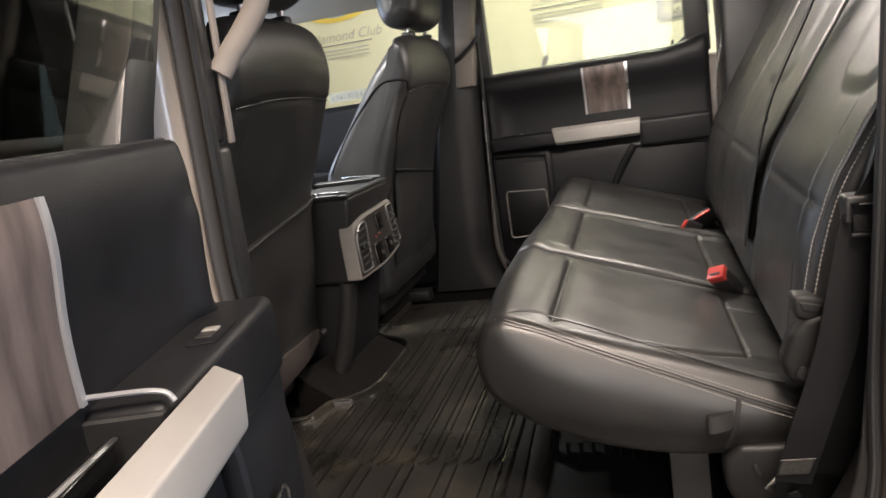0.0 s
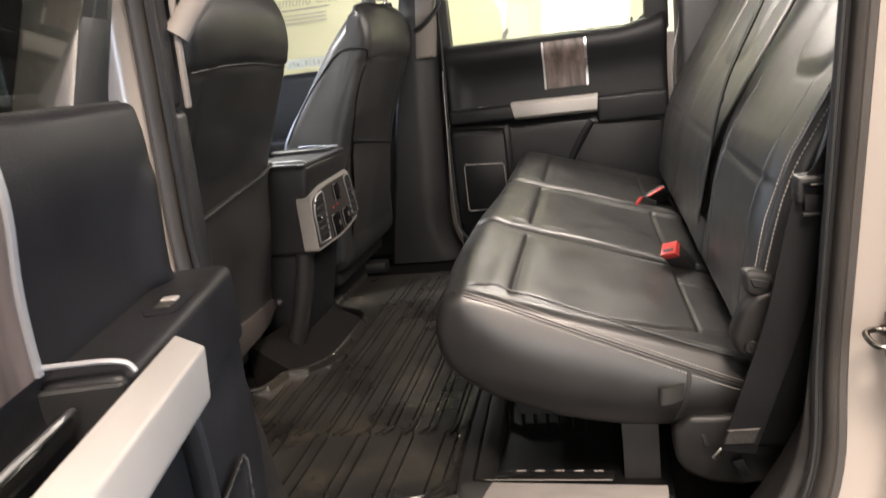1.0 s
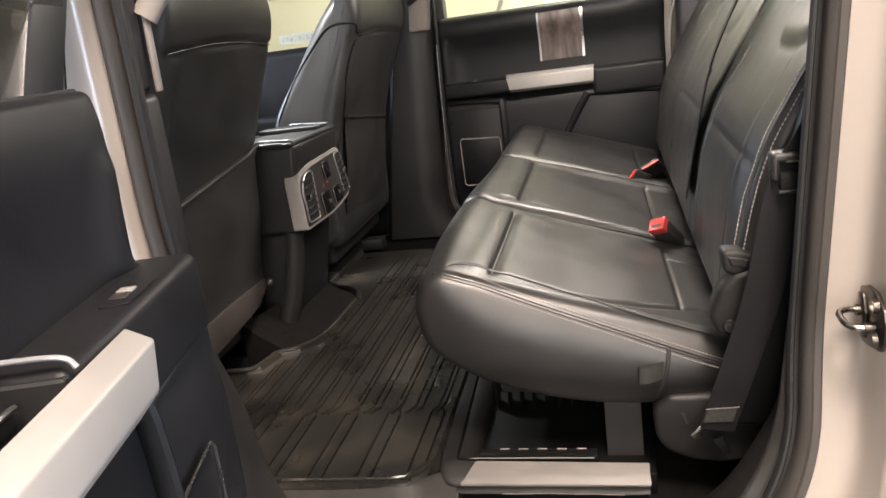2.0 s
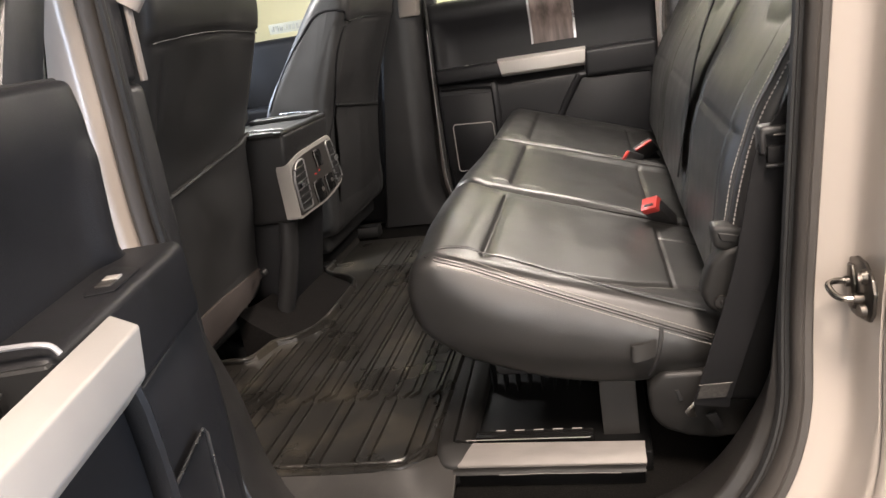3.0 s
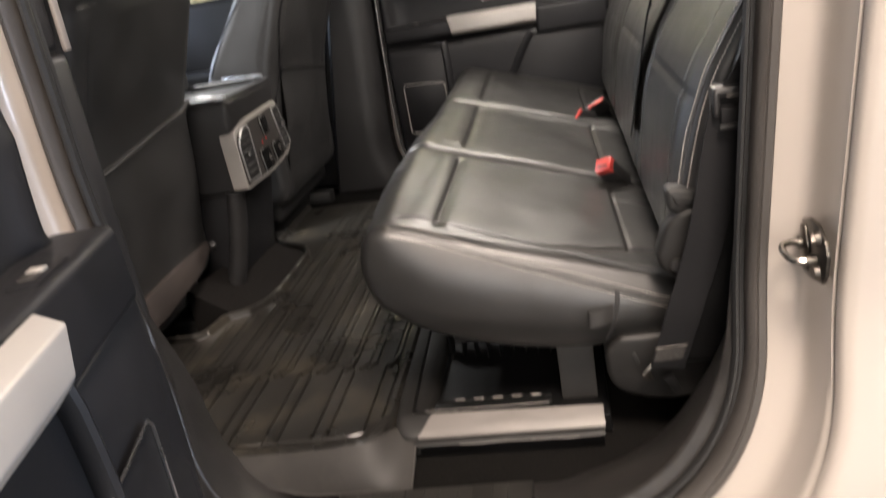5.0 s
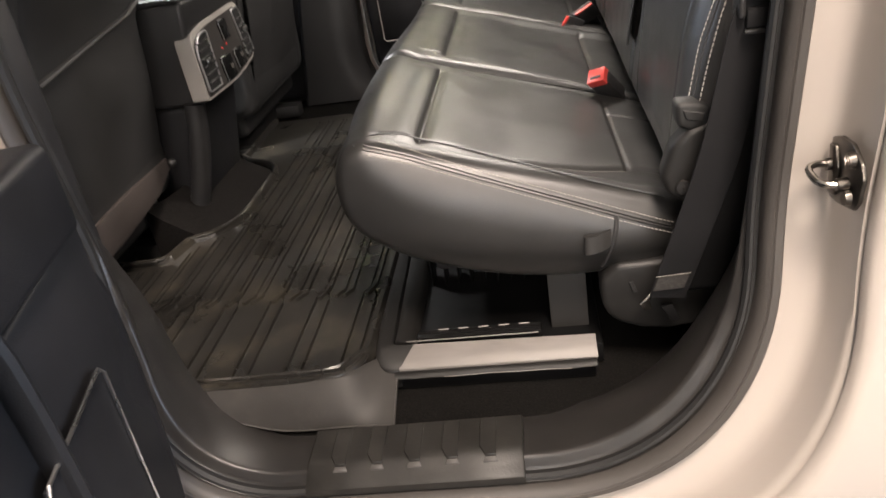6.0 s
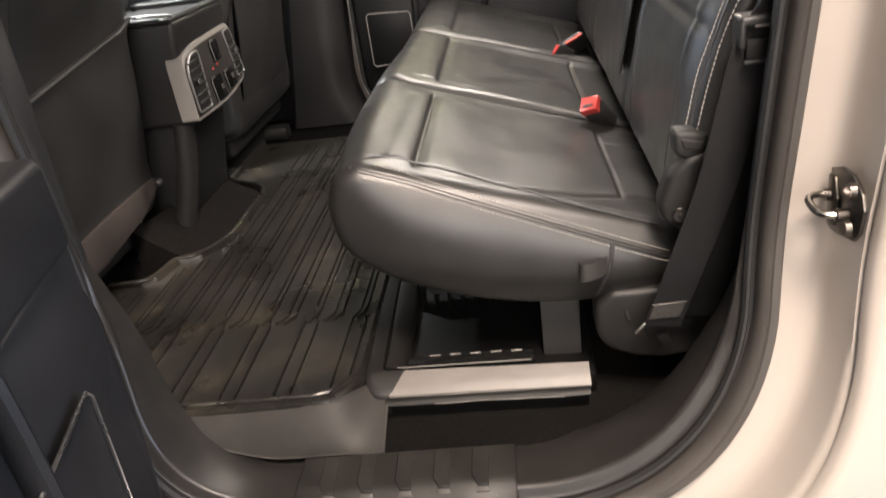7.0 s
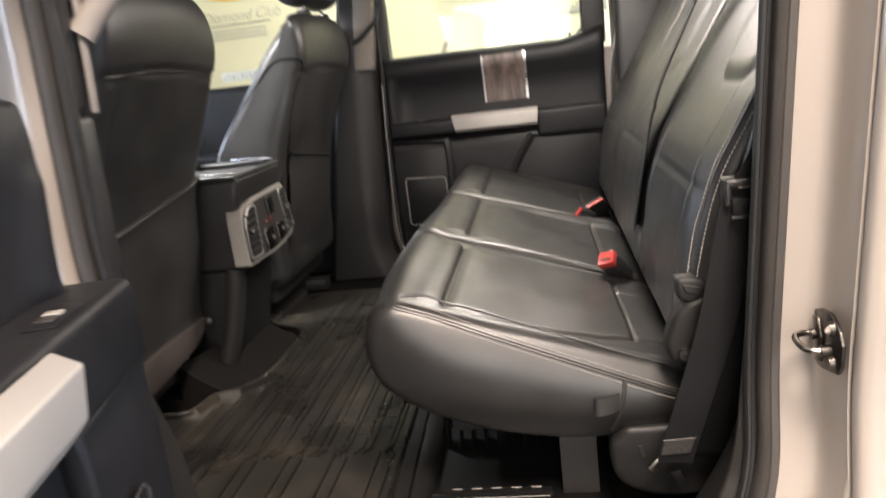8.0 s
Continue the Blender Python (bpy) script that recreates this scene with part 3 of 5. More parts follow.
def back_dent(y0, y1, lip, middle=False):
    def dent(x, y, z):
        if x > front_x(z) + 0.03:
            return 0.0
        inside = smooth(y0 + 0.02, y0 + 0.07, y) * (1 - smooth(y1 - 0.07, y1 - 0.02, y))
        d = 0.0022 * noise.noise(Vector((y * 5, z * 5, 5.2))) + 0.010 * inside * math.sin(math.pi * smooth(0.22, 0.56, z))
        d -= 0.0045 * inside * ridge(z - 0.436, 0.0032)
        d -= (0.0016 if y0 < 0 else 0.0040) * ridge(y - y0 - 0.085, 0.0030) * (1 - smooth(0.54, 0.57, z)) * (0 if middle else 1)
        d -= (0.0022 if y0 < 0 else 0.0040) * ridge(y1 - y - 0.085, 0.0030) * (1 - smooth(0.54, 0.57, z)) * (0 if middle else 1)
        zone = smooth(lip[0] - 0.020, lip[0] + 0.020, y) * (1 - smooth(lip[1] - 0.04, lip[1] + 0.04, y))
        zl = 0.568 + 0.02 * ((y - lip[0]) / (lip[1] - lip[0]) * 2 - 1) ** 4
        d += zone * (0.0055 * smooth(zl - 0.006, zl + 0.018, z) * (1 - smooth(zl + 0.04, zl + 0.30, z)) - 0.0010 * ridge(z - zl + 0.006, 0.0045))
        return d
    return dent


BACKS = ((-0.030, 0.437, (0.025, 0.190), 0.02), (0.443, 0.938, (0.57, 0.81), 0.02), (0.944, 1.455, (1.18, 1.40), 0.02))
for y0, y1, lip, r in BACKS:
    skin = pad(BACK_PROFILE, y0, y1, 0.022, 0.022, back_dent(y0, y1, lip, y0 == 0.443), 0.0, 170 if y0 < 0 else 110, 14, slant=0.018)
    skin.normal_update()
    tree = BVHTree.FromBMesh(skin)
    ba = part("backrest", skin, LEATHER, bench, sharp=80)
    if y0 < 0:
        def on_edge(z, y):
            at, nrm, _, _ = tree.ray_cast(Vector((0.1, y, z)), Vector((1, 0, 0)))
            if at is None:
                at, nrm, _, _ = tree.find_nearest(Vector((front_x(z), y, z)))
            return at + Vector((-0.7, -0.7, 0)) * 0.0005

        def outer_row(z):
            return float(np.interp(z, (0.32, 0.42, 0.47, 0.53, 0.66), (-0.022, -0.0225, -0.0250, -0.0255, -0.026)))

        def inner_row(z):
            return float(np.interp(z, (0.32, 0.395, 0.436, 0.50, 0.55, 0.66), (0.003, 0.004, -0.003, -0.008, -0.010, -0.012)))
        heights = [0.318 + 0.36 * k / 60 for k in range(61)]
        for row in (outer_row, inner_row):
            part("stitching", stitches([on_edge(z, row(z)) for z in heights], 0.0062, 0.0040, 0.00085), THREAD_PALE, ba, "light grey stitching")
        part("piping", tube([on_edge(z, outer_row(z) * 0.55 + inner_row(z) * 0.45) for z in heights], 0.0012, 6), LEATHER_DARK, ba, "dark leather piping")
# side shield and hinge at the outer end of the bench
part("side_shield", box((0.425, -0.050, 0.09), (0.60, -0.022, 0.56), 0.012, 3, f=lambda p: Vector((p.x + 0.28 * (p.z - 0.30), p.y, p.z))), TRAY, bench, "black padded outer side of the backrest")
part("hinge_cover", slab([(0.374, -0.004, 0.246), (0.386, -0.004, 0.285), (0.404, -0.004, 0.303), (0.436, -0.004, 0.312), (0.458, -0.004, 0.285), (0.445, -0.004, 0.205), (0.402, -0.004, 0.208), (0.381, -0.004, 0.224)], (0, -1, 0), 0.033, 0.009, 4), FOOT, bench, "black plastic recliner cover")
hb = bmesh.new()
bmesh.ops.create_cone(hb, cap_ends=True, segments=24, radius1=0.0085, radius2=0.0080, depth=0.004, matrix=pose(0.399, -0.038, 0.233, 90))
part("bolt_cap", hb, PLASTIC, bench, "round black bolt cap")
part("bolt_ring", tube([(0.399 + 0.0088 * math.cos(k * math.tau / 24), -0.0385, 0.233 + 0.0088 * math.sin(k * math.tau / 24)) for k in range(24)], 0.0008, 6, True), STEEL, bench, "thin ring round the bolt cap")
# dark plate on the cap, for the shade in its socket
part("bolt_recess", box((0.3965, -0.0408, 0.2305), (0.4015, -0.0390, 0.2355), 0.0008, 1), SEAL_DARK, bench)
part("bolster_cuff", slab([(0.391, -0.004, 0.335), (0.412, -0.004, 0.334), (0.432, -0.004, 0.327), (0.428, -0.004, 0.307), (0.408, -0.004, 0.299), (0.393, -0.004, 0.306)], (0, -1, 0), 0.031, 0.006, 3), SEAL_DARK, bench, "soft leather cuff at the backrest foot")
# flat dark patch in place of the shade inside the cuff's opening
part("cuff_fold", slab([(0.398, -0.0335, 0.327), (0.424, -0.0335, 0.321), (0.421, -0.0335, 0.311), (0.402, -0.0335, 0.315)], (0, -1, 0), 0.003, 0.0012, 1), SEAL_DARK, bench, "dark patch for the shaded opening of the cuff")
part("foot_cover", slab([(0.299, 0.03, 0.098), (0.299, 0.03, 0.060), (0.307, 0.03, 0.040), (0.320, 0.03, 0.028), (0.350, 0.03, 0.016), (0.388, 0.03, 0.011), (0.425, 0.03, 0.016), (0.448, 0.03, 0.045), (0.470, 0.03, 0.100), (0.46, 0.03, 0.122), (0.320, 0.03, 0.120)], (0, -1, 0), 0.045, 0.012, 4), FOOT, bench, "black moulded cover on the bench foot")
# raised dark slab imitates the shade in a hole
part("slot", slab([(0.335, -0.0175, 0.0935), (0.340, -0.0175, 0.0945), (0.3455, -0.0175, 0.078), (0.340, -0.0175, 0.076)], (0, 1, 0), 0.004, 0.0005, 1), SEAL_DARK, bench, "dark slab for the shade in a slot")

PATCH = mat("stitched_patch", (0.030, 0.028, 0.026), 0.8, kind="weave", scale=260, bump=0.8, vary=0.8, vscale=500)
# belts
belt = thing("seat_belt", (0.356, -0.035, 0.075), "black woven seat belt running down to its floor anchor", "seat belt")
bpts = spline([(0.378, -0.050, 0.088), (0.382, -0.053, 0.106), (0.400, -0.060, 0.17), (0.432, -0.068, 0.285), (0.459, -0.078, 0.43), (0.486, -0.083, 0.48), (0.528, -0.087, 0.58), (0.575, -0.090, 0.77), (0.61, -0.085, 0.95)], 8)
part("webbing", ribbon(bpts, (1, 0.12, -0.20), 0.046, 0.0022), WEB, belt)
part("stitch_patch", ribbon([(0.378, -0.0560, 0.104), (0.384, -0.0575, 0.124)], (1, 0.05, 0.02), 0.038, 0.0026), PATCH, belt, "grey reinforcing stitches")
part("stitch_row", stitches([(0.363, -0.0590, 0.1245), (0.405, -0.0565, 0.1255)], 0.0036, 0.0024, 0.0005), THREAD, belt, "light stitching row")
part("anchor_tongue", slab([(0.3425, -0.044, 0.079), (0.347, -0.044, 0.084), (0.356, -0.044, 0.094), (0.362, -0.044, 0.092), (0.356, -0.044, 0.083), (0.360, -0.044, 0.070), (0.349, -0.044, 0.069)], (0, -1, 0), 0.005, 0.0018), CHROME_DARK, belt, "bright plated anchor tongue")
part("anchor_strap", slab([(0.372, -0.036, 0.066), (0.386, -0.036, 0.070), (0.396, -0.036, 0.046), (0.388, -0.036, 0.040)], (0, -1, 0), 0.004, 0.001), TRAY, belt)
guide = thing("belt_guide", (0.475, -0.06, 0.40), "black plastic belt guide on the side of the backrest", "belt guide")
gb = bmesh.new()
box((0.440, -0.090, 0.453), (0.474, -0.062, 0.464), 0.004, 3, bm=gb)
box((0.440, -0.090, 0.432), (0.447, -0.062, 0.460), 0.003, 3, bm=gb)
part("hook", gb, PLASTIC, guide)
part("plate", box((0.448, -0.088, 0.421), (0.472, -0.076, 0.441), 0.003), WEB, guide, "black belt fold held in the guide")
part("bar", box((0.446, -0.090, 0.4165), (0.474, -0.084, 0.421), 0.0015), PLASTIC, guide)
part("bright_edge", box((0.454, -0.0912, 0.4530), (0.472, -0.0898, 0.4550), 0.0005, 1), SHEEN_WEAR, guide, "pale edge strip")


def buckle(x, y, z, yaw, tilt, lean=0):
    b = thing("seat_belt_buckle", (x, y, z), "black seat belt buckle with a red release button on the bench", "buckle", "buckles on the bench")
    m = pose(x, y, z, lean, tilt, yaw)
    f = lambda p: m @ p
    part("housing", box((-0.002, -0.019, -0.013), (0.060, 0.019, 0.011), 0.005, f=f), PLASTIC, b)
    part("release_button", box((-0.012, -0.0165, -0.015), (0.004, 0.0165, 0.013), 0.002, f=f), RED, b, "red release button")
    # dark plate on the button stands for the shaded hollow
    part("tongue_slot", box((-0.0130, -0.010, -0.0085), (-0.0115, 0.010, -0.0035), 0.0005, f=f), SEAL_DARK, b, "dark plate for the shade in the tongue slot")
    part("stalk", box((0.055, -0.014, -0.012), (0.105, 0.014, 0.004), 0.004, f=f), WEB, b)
    return b


buckle(0.350, 0.418, 0.240, 42, 46, -24)


def slim_buckle(p, q, back):
    """A buckle whose red button is a narrow bar from p to q, shaped to fit the camera's view."""
    p, q, back = Vector(p), Vector(q), Vector(back)
    b = thing("seat_belt_buckle", p, "black seat belt buckle with a narrow red release button", "buckle", "buckles on the bench")
    d = (q - p).normalized()
    side = d.cross(back).normalized()
    cage = [p - d * 0.004, q + d * 0.004, q + d * 0.004 + back, p - d * 0.004 + back]
    part("housing", slab([v - side * 0.009 for v in cage], side, 0.018, 0.004, 3), PLASTIC, b)
    bar = [p - back.normalized() * 0.004, q - back.normalized() * 0.004, q + back.normalized() * 0.004, p + back.normalized() * 0.004]
    part("release_button", slab([v - side * 0.0098 for v in bar], side, 0.006, 0.0015, 2), RED, b, "red release button")
    part("stalk", slab([p + back * 0.9 + d * 0.006, q + back * 0.9 - d * 0.006, q + back * 1.8 - d * 0.006, p + back * 1.8 + d * 0.006], side, 0.006, 0.002, 2), WEB, b)


slim_buckle((0.314, 0.960, 0.214), (0.332, 0.970, 0.2365), (0.040, 0.016, -0.024))
slim_buckle((0.352, 1.020, 0.229), (0.394, 1.040, 0.2465), (0.020, 0.030, -0.036))
mid_belt = thing("seat_belt", (0.46, 0.40, 0.30), "black woven middle seat belt lying across the backrest gap", "seat belt")
part("webbing", ribbon(spline([(0.405, 0.458, 0.29), (0.426, 0.454, 0.40), (0.458, 0.448, 0.54), (0.522, 0.440, 0.68), (0.588, 0.432, 0.82)], 8), (0.15, 1, 0.05), 0.066, 0.003), WEB, mid_belt)
bt = bmesh.new()
bmesh.ops.create_cone(bt, cap_ends=True, segments=14, radius1=0.007, radius2=0.006, depth=0.005, matrix=pose(0.448, 0.43, 0.515, 0, -70))
part("stop_button", bt, PLASTIC, mid_belt)

# ---- floor mat, underseat tray ----
floor_mat = thing("floor_mat", (-0.3, 0.5, -0.012), "black ribbed rubber floor mat dulled with dust", "floor mat")


MAT_RIM = [(-0.66, 0.331), (-0.597, 0.334), (-0.535, 0.337), (-0.511, 0.352), (-0.502, 0.390), (-0.494, 0.420), (-0.455, 0.440), (-0.424, 0.480), (-0.411, 0.530), (-0.4085, 0.60), (-0.410, 0.75), (-0.424, 0.795), (-0.455, 0.826), (-0.50, 0.852), (-0.535, 0.89)]


def mat_left(y):
    """The mat's edge towards the front seats and the tunnel."""
    return float(np.interp(y, [p[1] for p in MAT_RIM], [p[0] for p in MAT_RIM]))


def rib_end(x):
    return 1.13 if x > -0.395 else float(np.interp(x, (-0.51, -0.50, -0.46, -0.42, -0.395), (0.312, 0.366, 0.401, 0.445, 0.485)))


# moulded grooves: pairs through the whole mat, drawn together behind the joint, and finer pairs that begin there
grooves = []
for k in range(8):
    xa = -0.076 - 0.0815 * k
    xb = xa + 0.024
    if xa > -0.62:
        grooves += [((-0.031, 0.166, 0.176, 0.186, rib_end(xa)), (xa, xa, xa + 0.004, xa + 0.010, xa + 0.009), 0.0021),
                    ((-0.031, 0.160, 0.176, 0.190, rib_end(xb)), (xb, xb, xb - 0.007, xb - 0.004, xb - 0.005), 0.0021)]
    if xa - 0.0285 > -0.61:
        grooves += [((0.186, rib_end(xa - 0.0285)), (xa - 0.0285 + q, xa - 0.0285 + q), 0.0019) for q in (-0.0065, 0.0075)]
grooves.sort(key=lambda g: g[1][-1])
ys = sorted({round(v, 4) for v in [-0.050 + 1.23 * k / 300 for k in range(301)] + [0.3290 + 0.0007 * k for k in range(40)] + [0.415 + 0.0015 * k for k in range(24)]})
rows = []
for y in ys:
    xl = mat_left(y)
    row = [(xl + 0.004, y, -0.012), (xl, y, 0.008), (xl + 0.004, y, 0.014), (xl + 0.010, y, 0.012), (xl + 0.013, y, 0.001)]
    for gy, gx, w in grooves:
        x = float(np.interp(y, gy, gx))
        depth = 0.0058 * smooth(gy[0] - 0.002, gy[0] + 0.004, y) * (1 - smooth(gy[-1] - 0.004, gy[-1] + 0.002, y)) * smooth(xl + 0.016, xl + 0.020, x)
        row += [(max(x + o * w, xl + 0.0135), y, -depth * q) for o, q in ((-1.9, 0.0), (-1.0, -0.08), (-0.75, 1.0), (0.75, 1.0), (1.0, -0.08), (1.9, 0.0))]
    rows.append(row + [(x - 0.030 * (1 - smooth(-0.050, 0.012, y)), y, z) for x, z in ((-0.0465, 0.0), (-0.044, 0.009), (-0.036, 0.010), (-0.031, 0.005), (-0.030, -0.012))])
part("mat_sheet", rings(rows, False), RUBBER, floor_mat, sharp=50)


def joint_hook(path, w=0.0030, h=0.0060):
    rows = [[(px + o, py, zz) for o, zz in ((-w, -0.001), (-w * 0.78, h), (w * 0.78, h), (w, -0.001))] for px, py in path]
    part("joint_hook", rings(rows, True, True), RUBBER, floor_mat)



for k in range(8):
    # small raised hooks along the joint
    xa = -0.076 - 0.0815 * k
    if xa > -0.62:
        joint_hook([(xa + 0.006, 0.158), (xa + 0.011, 0.170), (xa + 0.0155, 0.180), (xa + 0.0145, 0.196)])
    xo = xa - 0.0285
    if xo > -0.61:
        for q in (-0.0065, 0.0075):
            joint_hook([(xo + q - 0.012, 0.160), (xo + q - 0.007, 0.170), (xo + q - 0.001, 0.177), (xo + q, 0.186)])
lipb = bmesh.new()
tube(spline([(x, y, 0.0020) for x, y in [(-0.66, -0.062), (-0.30, -0.060), (-0.10, -0.055), (-0.066, -0.046), (-0.048, -0.026), (-0.042, 0.010), (-0.040, 0.06)]], 6), 0.0062, 8, bm=lipb)
tube([(-0.66, -0.043, 0.0), (-0.30, -0.040, 0.0), (-0.10, -0.034, 0.0), (-0.078, -0.028, 0.0), (-0.064, -0.012, 0.0)], 0.0032, 6, bm=lipb)
tube(spline([(x + 0.004, y, 0.011) for x, y in MAT_RIM], 6), 0.0050, 8, bm=lipb)
part("rim", lipb, RUBBER, floor_mat)
flap = []
for k in range(25):
    s = k / 24
    x = -0.345 + 0.349 * s
    ya = -0.061 + 0.008 * smooth(0.74, 0.86, s) + 0.042 * smooth(0.82, 0.94, s)
    za = 0.003 - 0.019 * smooth(0.82, 1, s)
    yb = -0.078 - 0.022 * smooth(0.0, 0.58, s) + 0.0012 * math.sin(s * 17)
    zb = -0.010 - 0.041 * smooth(0.0, 0.58, s)
    face = [(ya + (yb - ya) * q - 0.004 * math.sin(math.pi * q), za + (zb - za) * q) for q in (0.0, 0.08, 0.2, 0.4, 0.6, 0.8, 0.94)]
    flap.append([(x, ya + 0.008, za + 0.001)] + [(x, y, z) for y, z in face] + [(x, yb, zb), (x, yb + 0.002, zb - 0.0025), (x, yb + 0.006, zb - 0.001), (x, ya + 0.012, za - 0.010)])
part("door_flap", rings(flap, True, True), RUBBER_FLAP, floor_mat, "worn grey flap folded down to the sill")
part("flap_edge", tube([row[8] for row in flap] + [row[4] for row in flap[-1:]] + [row[1] for row in flap[-1:]], 0.0014, 6), RUBBER_GREY, floor_mat, "pale tube along the flap's edge")

# carpeted tunnel between the console and the mat
rows = []
for k in range(31):
    y = 0.440 + 0.40 * k / 30
    e = mat_left(y) - 0.003
    rows.append([(e, y, -0.02), (e - 0.002, y, 0.000), (e - 0.020, y, 0.006), (e - 0.050, y, 0.024), (e - 0.085, y, 0.048), (e - 0.12, y, 0.080), (e - 0.12, y, -0.05)])
tagged(part("tunnel_carpet", rings(rows, True, True), CARPET_GREY), "dark grey carpet rising over the floor tunnel", "carpet", kind="structure")

tray = thing("underseat_tray", (0.13, 0.4, -0.055), "black plastic underseat storage tray with a pale front edge", "storage tray")
# rim that runs forward, turns a round corner and meets the pale edge
OUTER = [(-0.034, 1.25, 0.004), (-0.034, 0.28, 0.004), (-0.031, 0.05, 0.004), (-0.0285, 0.006, 0.003), (-0.0278, -0.006, -0.001), (-0.0262, -0.014, -0.0065), (-0.0215, -0.0215, -0.011), (-0.014, -0.0262, -0.0145), (-0.004, -0.0272, -0.016), (0.0075, -0.0262, -0.0165)]
INNER = [(-0.012, 1.25, 0.004), (-0.0102, 0.275, 0.004), (-0.0050, 0.05, 0.004), (-0.0036, 0.020, 0.004), (-0.0026, 0.0135, 0.004), (0.0, 0.0120, 0.0038), (0.006, 0.0116, 0.0034), (0.014, 0.0116, 0.003), (0.022, 0.0118, 0.0025), (0.0285, 0.0118, 0.0016)]
rows = []
for o, i in zip(OUTER, INNER):
    o, i = Vector(o), Vector(i)
    rows.append([(o.x, o.y, o.z - 0.03), (o.x, o.y, o.z - 0.003), o.lerp(i, 0.08), o.lerp(i, 0.35) + Vector((0, 0, 0.0006)), o.lerp(i, 0.7) + Vector((0, 0, 0.0008)), o.lerp(i, 0.93), (i.x, i.y, i.z - 0.003), (i.x, i.y, i.z - 0.03)])
part("rim", rings(rows, False), FOOT, tray, "satin black rounded rim", sharp=50)
rows = []
for k in range(9):
    q = k / 8
    x0, x1 = 0.0285 + 0.2605 * q, 0.0065 + 0.2820 * q
    yt = 0.0114 - 0.007 * q
    rows.append([(x0, yt, -0.012), (x0, yt, -0.0006), (x0, yt - 0.0016, 0.0012), (x1 + (x0 - x1) * 0.45, yt - 0.016, -0.0065), (x1 + 0.0008, -0.0236 - 0.001 * q, -0.0150), (x1, -0.0250 - 0.001 * q, -0.0172), (x1, -0.0240, -0.0225)])
# the bar's bright reflection is put into its colour
part("front_bar", rings(rows, True, True), SHEEN_WEAR, tray, "pale front edge, the sheen on black plastic put into its colour", sharp=50)
rows = []
for k in range(17):
    q = k / 16
    x = 0.0005 + 0.2865 * q
    w = 0.0008 * math.sin(q * 9) + 0.0006 * math.sin(q * 23)
    rows.append([(x, -0.0235, -0.0205), (x, -0.0285, -0.0192), (x, -0.0345 - w, -0.0225), (x, -0.0362 - w, -0.0250), (x, -0.0345, -0.0265), (x, -0.020, -0.0265)])
part("front_lip", rings(rows, True, True), FOOT, tray, "satin black lip below the pale edge", sharp=50)
part("lip_wear", tube([row[3] for row in rows[4:15]], 0.0007, 5), SHEEN_WEAR, tray, "scuffed pale lip edge")
part("front_line", box((0.016, 0.0150, 0.001), (0.210, 0.0165, 0.0028), 0.0006, 1), SHEEN_WEAR, tray, "thin pale rim line")
part("skirt", box((-0.014, -0.020, -0.058), (0.2865, 0.006, -0.020), 0.004), TRAY, tray)
part("bin", box((-0.028, 0.008, -0.055), (0.30, 1.25, -0.020), 0.004), TRAY, tray)
part("ledge", rings([[(-0.002, y, -0.03), (-0.0012 - 0.007 * smooth(0.016, 0.28, y), y, 0.002), (0.002 - 0.007 * smooth(0.016, 0.28, y), y, 0.0038), (0.018, y, -0.001), (0.026, y, -0.007), (0.028, y, -0.03)] for y in (0.017, 0.05, 0.15, 0.28, 1.25)], True, True), FOOT, tray, "sloping black inner ledge", sharp=50)
part("front_rail", box((0.03, 0.020, -0.03), (0.215, 0.042, 0.0025), 0.003), GLOSS, tray)
for k in range(5):
    part("mark", box((0.062 + 0.030 * k, 0.038, 0.0022), (0.078 + 0.030 * k, 0.041, 0.0040), 0.001, 1), SHEEN_WEAR, tray, "pale raised mark")
for k in range(9):
    part("fin", box((0.035 + 0.022 * k, 0.20, -0.02), (0.0385 + 0.022 * k, 0.24, 0.05), 0.002, 1), TRAY, tray)

# sill plate
plate = thing("sill_plate", (0.04, -0.16, -0.06), "black rubber sill plate with moulded tread ribs", "sill plate")
f = lambda p: Vector((p.x, -0.118 - p.y * 0.97, -0.0455 + 0.0246 * (p.x + 0.25) - 0.03 * p.y - 0.016 * smooth(0.055, 0.090, p.y) + p.z))
part("pad", rings([[f(Vector((x, y, z))) for y, z in ((-0.002, -0.006), (-0.002, e - 0.002), (0.0, e))] + [f(Vector((x, 0.008 * k, e))) for k in range(1, 11)] + [f(Vector((x, 0.088, e))), f(Vector((x, 0.090, e - 0.002))), f(Vector((x, 0.090, -0.008)))]
                   for x, e in ((-0.099, -0.004), (-0.0985, 0.002), (-0.096, 0.004), (-0.03, 0.004), (0.04, 0.004), (0.11, 0.004), (0.179, 0.004), (0.1815, 0.002), (0.182, -0.004))], True, True), PLATE, plate)
for k in range(5):
    x = -0.058 + k * 0.0485
    part("tread", slab([(x - 0.010, 0.004, 0.003), (x + 0.012, 0.004, 0.003), (x + 0.012, 0.066, 0.003), (x - 0.002, 0.066, 0.003), (x - 0.010, 0.052, 0.003)], (0, 0, 1), 0.004, 0.0015, 1, f=f), PLATE, plate)
    part("tread_end", slab([(x - 0.002, 0.0665, 0.003), (x + 0.012, 0.0665, 0.003), (x + 0.014, 0.072, 0.003), (x - 0.005, 0.072, 0.003)], (0, 0, 1), 0.003, 0.001, 1, f=f), RUBBER_GREY, plate, "worn pale tread end")

